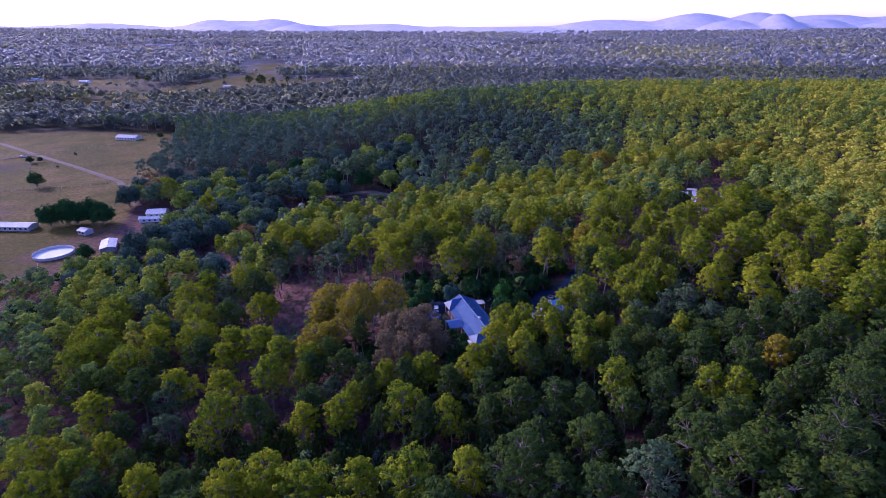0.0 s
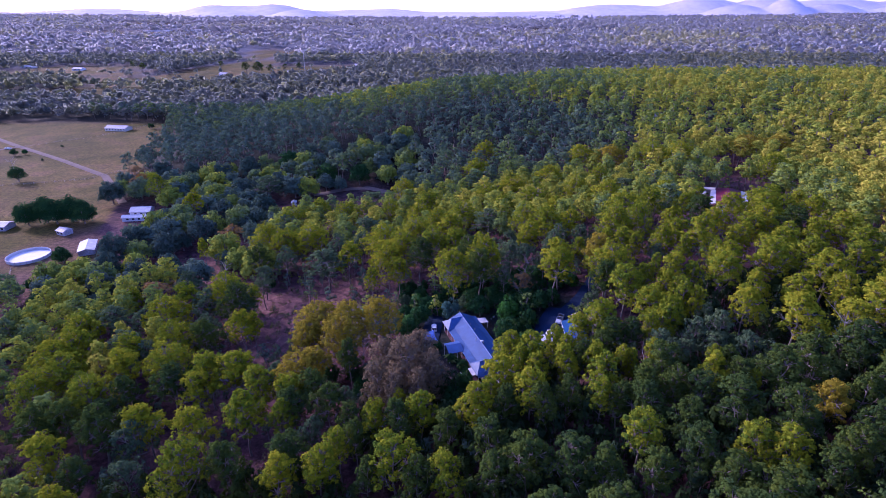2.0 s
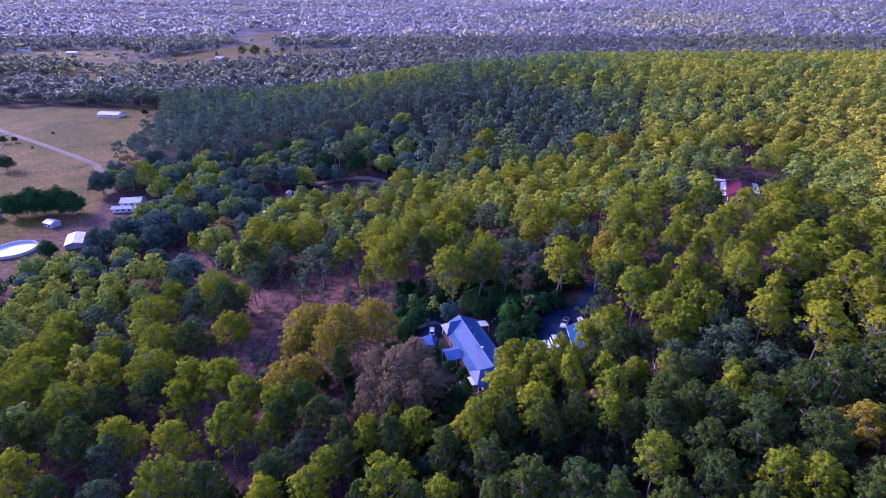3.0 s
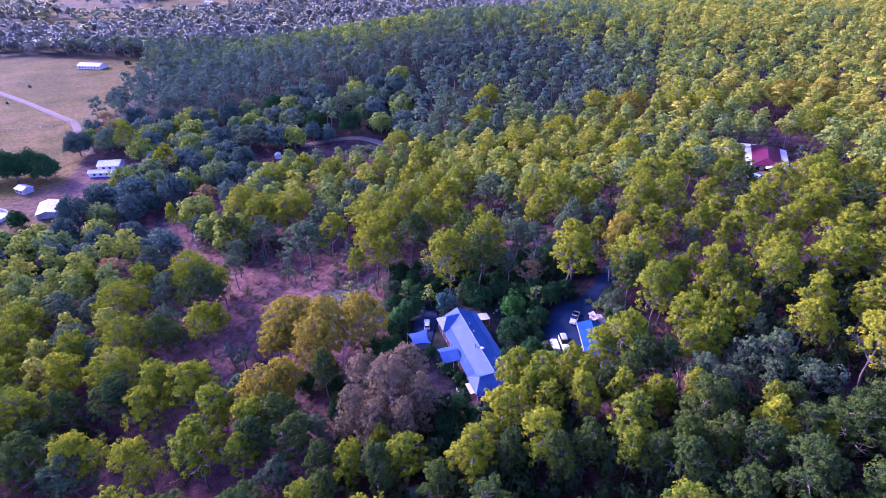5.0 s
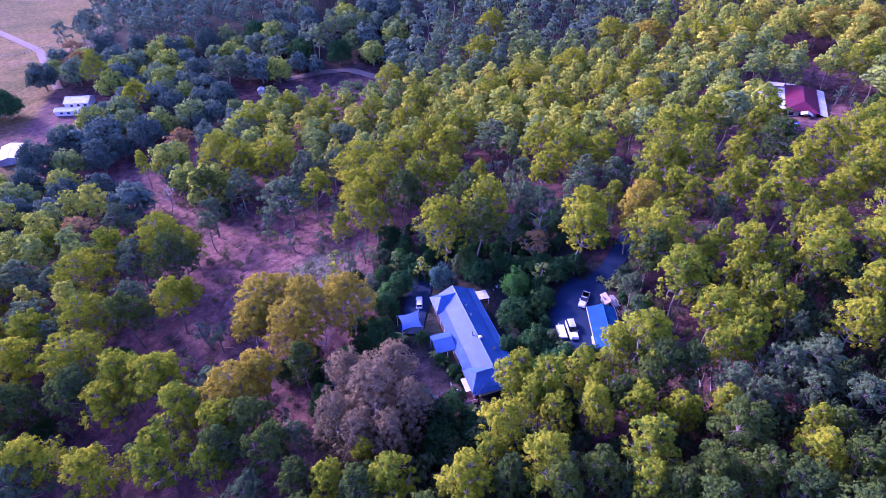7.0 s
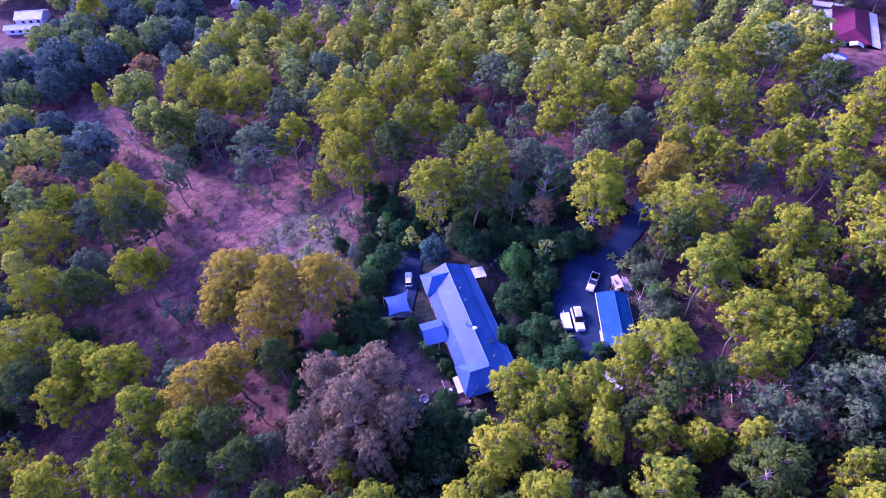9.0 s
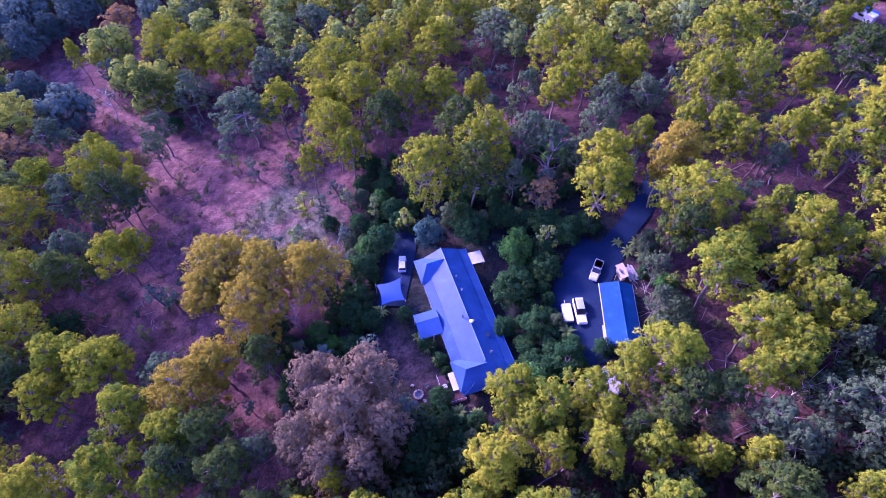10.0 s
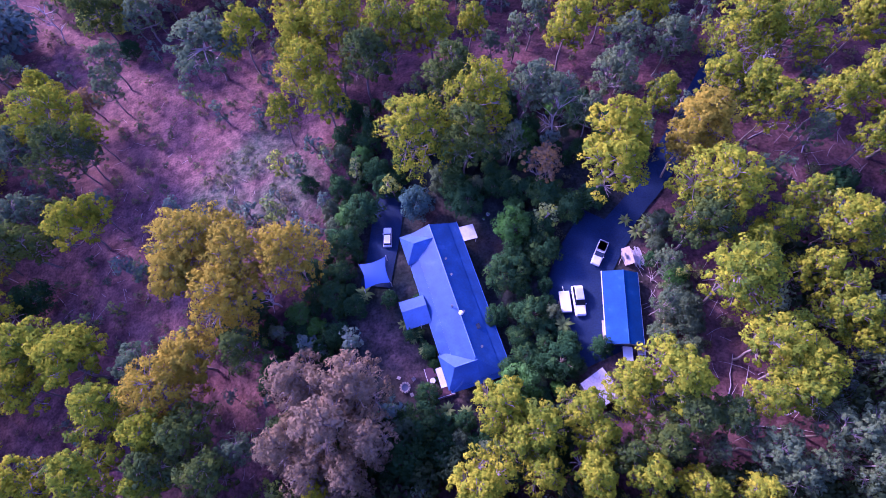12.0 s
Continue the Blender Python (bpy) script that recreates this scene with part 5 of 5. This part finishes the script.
def gabled(name, x, y, rz, w, l, wall_h, rise, roof, wall, label, category, up=0.0):
    """A simple gabled building: walls, two roof slopes, ridge, windows and a door."""
    h = root(name, on_ground(x, y, rz, up), label, category)
    bm = block(0, 0, -1.2, w - 0.8, l - 0.8, wall_h + 1.2)
    part("wall", bm, wall, h)
    part("roof", slab([(0, -l / 2, wall_h + rise), (w / 2, -l / 2, wall_h - 0.1), (w / 2, l / 2, wall_h - 0.1), (0, l / 2, wall_h + rise)], 0.1), roof, h)
    part("roof", slab([(0, l / 2, wall_h + rise), (-w / 2, l / 2, wall_h - 0.1), (-w / 2, -l / 2, wall_h - 0.1), (0, -l / 2, wall_h + rise)], 0.1), roof, h)
    part("ridge_cap", rod((0, -l / 2, wall_h + rise + 0.02), (0, l / 2, wall_h + rise + 0.02), 0.1), M_TRIM, h)
    for s in (-1, 1):
        bm = bmesh.new()
        yy = s * (l / 2 - 0.42)
        vs = [bm.verts.new(p) for p in ((-w / 2 + 0.5, yy, wall_h - 0.1), (w / 2 - 0.5, yy, wall_h - 0.1), (0, yy, wall_h + rise - 0.15))]
        bm.faces.new(vs)
        bmesh.ops.extrude_face_region(bm, geom=bm.faces[:])
        for v in list(bm.verts)[3:]:
            v.co.y -= s * 0.12
        part("gable", bm, wall, h)
        for yy in np.arange(-l / 2 + 2, l / 2 - 1, 3.2):
            part("window", block(s * (w / 2 - 0.38), yy, wall_h * 0.35, 0.06, 1.3, wall_h * 0.4), M_GLASS, h)
    return h


# red-roofed house on the rise
def red_house():
    h = root("red_roofed_house", on_ground(129, 251, -25), "house with a dark red hipped metal roof and white verandahs", "house")
    part("wall", block(0, 0, -1.5, 8.6, 22, 4.3), M_WALL, h)
    a, l, k, z = 5.2, 12.0, 7.4, 2.75
    part("roof", slab([(0, k, z + 2), (0, -k, z + 2), (a, -l, z), (a, l, z)], 0.1), M_RED, h)
    part("roof", slab([(0, -k, z + 2), (0, k, z + 2), (-a, l, z), (-a, -l, z)], 0.1), M_RED, h)
    part("roof", slab([(0, k, z + 2), (a, l, z), (-a, l, z)], 0.1), M_RED, h)
    part("roof", slab([(0, -k, z + 2), (-a, -l, z), (a, -l, z)], 0.1), M_RED, h)
    part("verandah_roof", slab([(a, l, z - 0.15), (a, -l, z - 0.15), (a + 2.6, -l, z - 0.6), (a + 2.6, l, z - 0.6)], 0.08), M_PALE, h, "pale verandah roof")
    part("verandah_roof", slab([(-a, -l, z - 0.15), (-a, l - 3, z - 0.15), (-a - 2.2, l - 3, z - 0.6), (-a - 2.2, -l, z - 0.6)], 0.08), M_PALE, h, "pale verandah roof")
    part("porch_roof", slab([(1.2, -l - 0.1, z + 0.6), (3.0, -l - 0.1, z - 0.1), (3.0, -l - 2.6, z - 0.1), (1.2, -l - 2.6, z + 0.6)], 0.08), M_PALE, h)
    part("porch_roof", slab([(1.2, -l - 2.6, z + 0.6), (-0.6, -l - 2.6, z - 0.1), (-0.6, -l - 0.1, z - 0.1), (1.2, -l - 0.1, z + 0.6)], 0.08), M_PALE, h)
    for y in np.arange(-l + 0.3, l, 3.0):
        part("post", block(a + 2.4, y, -1.2, 0.12, 0.12, z + 0.5), M_TRIM, h)
        part("post", block(-a - 2.0, y, -1.2, 0.12, 0.12, z + 0.5), M_TRIM, h)
    for x in (-3, 0, 3):
        part("window", block(x, -11.04, 0.6, 1.4, 0.06, 1.2), M_GLASS, h)


red_house()
hut(121.5, 264.5, -25, 7, 6, "pale flat-roofed carport behind the red-roofed house", "carport", M_PALE, 2.6)
hut(131, 268.5, -25, 9, 4, "long pale flat-roofed shed behind the red-roofed house", "shed", M_PALE, 2.4)
c = root("caravan", on_ground(113.5, 229.5, 35, 0.2), "white caravan parked among the trees", "caravan")
part("body", block(0, 0, 0.5, 2.3, 5.2, 2.1, bevel=0.2), M_WHITE, c)
part("window", block(-1.16, 0.6, 1.5, 0.04, 1.4, 0.6), M_GLASS, c)
part("awning", slab([(1.15, 2.2, 2.4), (1.15, -2.2, 2.4), (3.2, -2.2, 2.1), (3.2, 2.2, 2.1)], 0.04), M_SAIL, c)
for s in (-1, 1):
    part("wheel", rod((s * 0.95, 0, 0.35), (s * 1.15, 0, 0.35), 0.35, sides=12), M_TYRE, c)

# farm on the flat
gabled("white_farmhouse", -182, 325.5, 98, 9.5, 12, 3.0, 1.7, M_PALE, M_WHITE, "white farmhouse with a pale metal roof among shade trees", "house")
gabled("farmhouse_annexe", -180.5, 315.2, 98, 5, 15, 2.4, 1.0, M_PALE, M_WHITE, "low pale annexe beside the farmhouse", "annexe")
gabled("farm_shed", -209, 294, 65, 6, 7, 2.6, 1.0, M_ZINC, M_ZINC, "grey metal farm shed", "shed")
gabled("long_shed", -182, 271, 26, 8, 15, 2.8, 0.9, M_PALE, M_ZINC, "long pale-roofed open shed", "shed")
gabled("stable", -257, 303, 87, 9, 24, 2.8, 1.2, M_PALE, M_ZINC, "long low stable with a pale roof", "stable")
gabled("paddock_house", -337, 578, 82, 12, 24, 3.0, 2.0, M_ZINC, M_WALL, "low house with a grey roof at the end of the paddock", "house")
gabled("hidden_house", 160, 428, 30, 10, 14, 3.2, 2.0, M_ZINC, M_WALL, "grey-roofed house half hidden on the ridge", "house")
gabled("water_hut", -93, 337, 10, 3.5, 4, 2.3, 0.7, M_PALE, M_WALL, "tiny pale hut at the edge of the valley", "hut")
for i, (x, y, rz, w, l) in enumerate(((-184, 1268, 80, 14, 30), (-150, 1290, 40, 12, 20), (-586, 1282, 85, 14, 26), (-760, 1190, 80, 12, 24), (-900, 1240, 85, 14, 30), (-420, 1090, 70, 10, 18), (-300, 1120, 60, 10, 16),
                                     (-1300, 2640, 85, 40, 120), (-1150, 2700, 85, 40, 90), (-620, 2600, 85, 20, 50), (-540, 560, 60, 10, 18), (-520, 520, 80, 8, 14), (-480, 540, 40, 7, 10))):
    gabled("distant_house", x, y, rz, w, l, 3.6, 2.2, (M_PALE, M_ZINC)[i % 2], M_WHITE, "far-off pale-roofed farm building on the plain", "house")


def joined_ring(r, h, n=48):
    bm = bmesh.new()
    for i in range(n):
        a, b = i * math.tau / n, (i + 1) * math.tau / n
        slab([(r * math.cos(a), r * math.sin(a), h), (r * math.cos(b), r * math.sin(b), h), ((r + 0.12) * math.cos(b), (r + 0.12) * math.sin(b), h), ((r + 0.12) * math.cos(a), (r + 0.12) * math.sin(a), h)], h, bm)
    return bm


def round_pen():
    p = root("round_pen", on_ground(-207, 263, 0, 0.05), "round horse pen with a pale sand floor and rail fence", "pen")
    part("sand", rod((0, 0, 0), (0, 0, 0.12), 9.2, sides=48), M_SAND, p)
    part("rim", joined_ring(9.35, 1.5), M_TRIM, p, "pale panelled wall")
    for i in range(24):
        a = i * math.tau / 24
        part("post", rod((9.6 * math.cos(a), 9.6 * math.sin(a), 0), (9.6 * math.cos(a), 9.6 * math.sin(a), 1.7), 0.07), M_TIMBER, p)


round_pen()


def fence(line, label, gap=6.0):
    f = root("fence", Matrix(), label, "fence", "paddock fences")
    bm = bmesh.new()
    for (x0, y0), (x1, y1) in zip(line, line[1:]):
        n = max(1, int(math.hypot(x1 - x0, y1 - y0) / gap))
        pts = [(x0 + (x1 - x0) * k / n, y0 + (y1 - y0) * k / n) for k in range(n + 1)]
        for a in pts:
            part("post", block(*a, zg(*a) - 0.2, 0.22, 0.22, 1.6), M_TIMBER, f)
        for a, b in zip(pts, pts[1:]):
            for z in (0.6, 1.2):
                rod((*a, zg(*a) + z), (*b, zg(*b) + z), 0.05, bm, 4)
    part("rails", bm, M_TIMBER, f)


fence([(-420, 388), (-330, 378), (-262, 398), (-248, 420)], "timber post and rail fence across the paddock")
fence([(-205, 248), (-190, 226), (-182, 208)], "timber post and rail fence by the pen")
fence([(-470, 470), (-394, 488), (-340, 545), (-318, 605)], "timber post and rail fence along the road")

# dead trees and fallen timber
for x, y, s, i in ((28, 178, 1.0, 1), (-92, 222, 1.0, 2), (-22, 148, 0.9, 3), (58, 128, 0.8, 4), (66, 190, 1.2, 5), (60, 184, 1.1, 6), (90, 120, 1.2, 7), (-321, 410, 1.1, 8)):
    d = tagged(new("dead_tree", mesh_of("dead_tree", *dead_shape(300 + i), M_DEAD)), "bare grey dead tree with broken limbs", "tree", "dead trees")
    d.matrix_world = on_ground(x, y, i * 50) @ Matrix.Diagonal((s, s, s, 1))
for x, y, rz, ln, i in ((49, 145, 40, 5, 1), (51, 133, 78, 8, 2), (53, 131.5, 72, 7.5, 3), (57, 126, -5, 9, 4), (-33, 128, 5, 4, 5), (47, 128, 85, 4, 6), (46, 149, -50, 5, 7), (71, 174, 60, 7, 8), (64, 176, 30, 6, 9), (24, 119, 30, 7, 10), (-92, 250, 60, 8, 11), (-98, 246, 55, 7, 12)):
    rng = np.random.RandomState(i)
    zs = np.linspace(0, ln, 6)
    pts = np.c_[zs - ln / 2, np.cumsum(rng.normal(size=6)) * 0.12, np.full(6, 0.22)]
    a = math.radians(rz)
    w = np.array([(x + p[0] * math.cos(a) - p[1] * math.sin(a), y + p[0] * math.sin(a) + p[1] * math.cos(a)) for p in pts])
    tv, tf = tube(np.c_[w, height(w[:, 0], w[:, 1]) + 0.2], np.linspace(0.11, 0.04, 6), 6)
    tagged(new("fallen_log", mesh_of("fallen_log", tv, tf, M_DEAD)), "pale fallen log on red soil", "log", "fallen logs")


# ---- small things ----
def frond_mesh(seed, long=1.9, wide=0.24):
    """One arched palm frond: a folded strip that tapers and droops."""
    rng = np.random.RandomState(seed)
    n = 7
    u = np.linspace(0, 1, n)
    x, z = long * u * (1 - 0.15 * u), long * (0.55 * u - 0.75 * u * u)
    w = wide * np.sin(np.pi * (0.08 + 0.9 * u)) + 0.01
    v = np.concatenate([np.stack([x, s * w, z - 0.10 * abs(s)], 1) for s in (-1, 0, 1)])
    f = [(r * n + i, r * n + i + 1, (r + 1) * n + i + 1, (r + 1) * n + i) for r in (0, 1) for i in range(n - 1)]
    return mesh_of("frond", v, np.array(f), M_FROND, np.full(len(v), rng.rand()))


M_FROND = leaf("palm_foliage", [(0.0, (0.10, 0.16, 0.035)), (1.0, (0.16, 0.19, 0.05))])
FRONDS = [frond_mesh(400 + i, 1.6 + 0.25 * i) for i in range(3)]
STEM = mesh_of("palm_stem", *tube([(0, 0, -0.3), (0.05, 0, 0.9), (0.02, 0.05, 2.0)], [0.16, 0.13, 0.10], 7), M_BARK)


def palm(x, y, s, lift, label):
    rng = random.Random(int(x * 37 + y))
    p = root("palm", on_ground(x, y, rng.uniform(0, 360)) @ Matrix.Diagonal((s, s, s, 1)), label, "palm", "palms round the house")
    part("stem", STEM, None, p)
    for i in range(13):
        f = part("frond", FRONDS[i % 3], None, p)
        f.matrix_local = pose(0.02, 0.05, 1.95 * lift, 0, rng.uniform(-38, 12), i * 137.5 + rng.uniform(-12, 12))


for x, y, s in ((-5.6, 148.2, 1.0), (27.6, 141.8, 1.05), (26.2, 143.8, 0.8), (3.2, 140.6, 0.9), (5.2, 138.2, 0.8), (1.6, 142.6, 0.75), (9.0, 128.6, 1.0), (12.0, 128.2, 0.9), (28.5, 138.5, 0.8)):
    palm(x, y, s, 1.0, "small green palm with arching fronds in the garden")
for x, y, s in ((40.5, 157.5, 0.9), (42.4, 159.2, 0.85), (39.0, 159.8, 0.75), (42.8, 156.4, 0.8)):
    palm(x, y, s, 0.6, "clump of spiky grey-green yucca by the garage")


def low_wall_of_flowers():
    rng = np.random.RandomState(9)
    v, f, t, g = sprays(rng, np.array([(4.4 + 0.32 * i + rng.normal() * 0.4, 141.6 - 0.95 * i + rng.normal() * 0.5, 0.7, 0.75) for i in range(9)]), 90, 0.2)
    tagged(new("hedge", mesh_of("hedge", v, f, M_DARK, t, g)), "low green flowering hedge beside the porch", "hedge")


low_wall_of_flowers()

# bench and pallets at the end of the garage
b = root("workbench", on_ground(37.0, 137.0, -2, 0.1), "white-topped workbench at the garage end", "workbench")
part("top", block(0, 0, 0.85, 1.5, 2.2, 0.06), M_WHITE, b)
for sx in (-0.65, 0.65):
    for sy in (-1.0, 1.0):
        part("leg", block(sx, sy, 0, 0.08, 0.08, 0.86), M_TIMBER, b)
p = root("pallet_stack", on_ground(39.2, 137.3, -2, 0.05), "pale timber pallets stacked at the garage end", "pallet")
for i in range(7):
    part("board", block(0, -1.2 + 0.4 * i, 0.5, 1.2, 0.28, 0.05), M_DEAD, p)
for sx in (-0.5, 0.0, 0.5):
    part("runner", block(sx, 0, 0.0, 0.1, 2.8, 0.5), M_TIMBER, p)
s = root("timber_stack", on_ground(40.6, 153.2, 15, 0.0), "stack of weathered boards and roofing iron", "timber")
for i in range(8):
    part("board", block(-0.8 + 0.22 * i, 0.3 * math.sin(i * 2.1), 0.0, 0.2, 3.0 + 0.5 * math.sin(i * 3.3), 0.25 + 0.06 * (i % 3), 3 * math.sin(i)), M_DEAD if i % 2 else M_ZINC, s)

# garden lamp and pots in the yard behind the house
for x, y, k in ((16.2, 163.5, 1.0), (15.4, 162.7, 0.7), (10.2, 127.9, 0.6)):
    q = root("plant_pot", on_ground(x, y, 0, 0.02), "pale garden pot with a small plant", "pot", "garden pots")
    bm = bmesh.new()
    bmesh.ops.create_cone(bm, cap_ends=True, segments=14, radius1=0.22 * k, radius2=0.34 * k, depth=0.5 * k, matrix=Matrix.Translation((0, 0, 0.25 * k)))
    part("pot", bm, M_TRIM, q)
    v, f, t, g = sprays(np.random.RandomState(int(x)), np.array([(0, 0, 0.6 * k, 0.3 * k)]), 30, 0.14)
    part("plant", mesh_of("pot_plant", v, f, M_FRESH, t, g), None, q)

# fallen branches over the red soil
def litter_of_branches():
    rng = np.random.RandomState(21)
    pieces = []
    for cx, cy, r, n in ((48, 141, 8, 34), (53, 128, 7, 30), (70, 172, 9, 40), (-62, 185, 22, 60), (-60, 155, 14, 40), (44, 150, 5, 25), (98, 174, 8, 25), (-26, 126, 7, 20)):
        for _ in range(n):
            x, y = cx + rng.normal() * r * 0.6, cy + rng.normal() * r * 0.6
            a, ln = rng.uniform(0, 3.14), rng.uniform(0.8, 3.6)
            m = rng.normal() * 0.15
            pts = np.array([(x - math.cos(a) * ln / 2, y - math.sin(a) * ln / 2), (x + m, y - m), (x + math.cos(a) * ln / 2, y + math.sin(a) * ln / 2)])
            pieces.append(tube(np.c_[pts, height(pts[:, 0], pts[:, 1]) + 0.22], [0.035, 0.03, 0.012], 4))
    v, f = joined(pieces)
    tagged(new("fallen_branches", mesh_of("fallen_branches", v, f, M_DEAD)), "scattered fallen branches and twigs", "branches", kind="stuff")


litter_of_branches()


def mast(x, y, tall):
    m = root("mast", on_ground(x, y), "slender pale radio mast on the plain", "mast")
    part("pole", rod((0, 0, -1), (0, 0, tall), 0.5), M_TRIM, m)
    part("antenna", rod((0, 0, tall), (0, 0, tall + 3), 0.15), M_STEEL, m)


mast(-281, 1155, 42)
for x, y, r in ((-372, 1080, 11), (-352, 1090, 9), (-345, 1065, 12), (-330, 1085, 8), (-590, 1120, 8), (-640, 1180, 7), (-470, 1210, 6), (-290, 1150, 7), (-316, 1140, 6)):
    plant("paddock_gum", x, y, r, 9 + 1.6 * r, (4.6, 19.0), GUM_SHAPES, M_GREEN, int(r * 10), "tall lone gum tree in the dry paddock", "tree", "paddock gums")
for x, y, r in ((-366, 470, 4), (-360, 474, 3), (-306, 584, 4), (-345, 500, 1.6), (-330, 452, 1.2), (-188, 258, 4.2), (-246, 317, 3), (-262, 330, 2.5), (-196, 222, 3.5), (-212, 214, 5), (-168, 236, 3), (-174, 232, 2.6), (-181, 228, 3.2), (-188, 225, 2.8), (-203, 217, 3.2), (-222, 209, 3.0), (-230, 205, 3.4), (-240, 200, 3.0)):
    plant("paddock_shrub", x, y, r, 1 + 1.5 * r, (3.5, 6.0), BUSH_SHAPES, M_DARK, int(r * 10), "dark rounded shrub standing in the paddock", "shrub", "paddock shrubs")
plant("gum_tree", -193, 365, 6.0, 15, (4.6, 19.0), GUM_SHAPES, M_GUM, 3, "tall yellow-green gum tree with a lobed open crown", "tree", "gum trees on the slope")
vehicle("farm_truck", on_ground(-389, 493, 75, 0.3), "white farm truck parked on the paddock road", "truck", M_WHITE, tray=True, long=7.0)
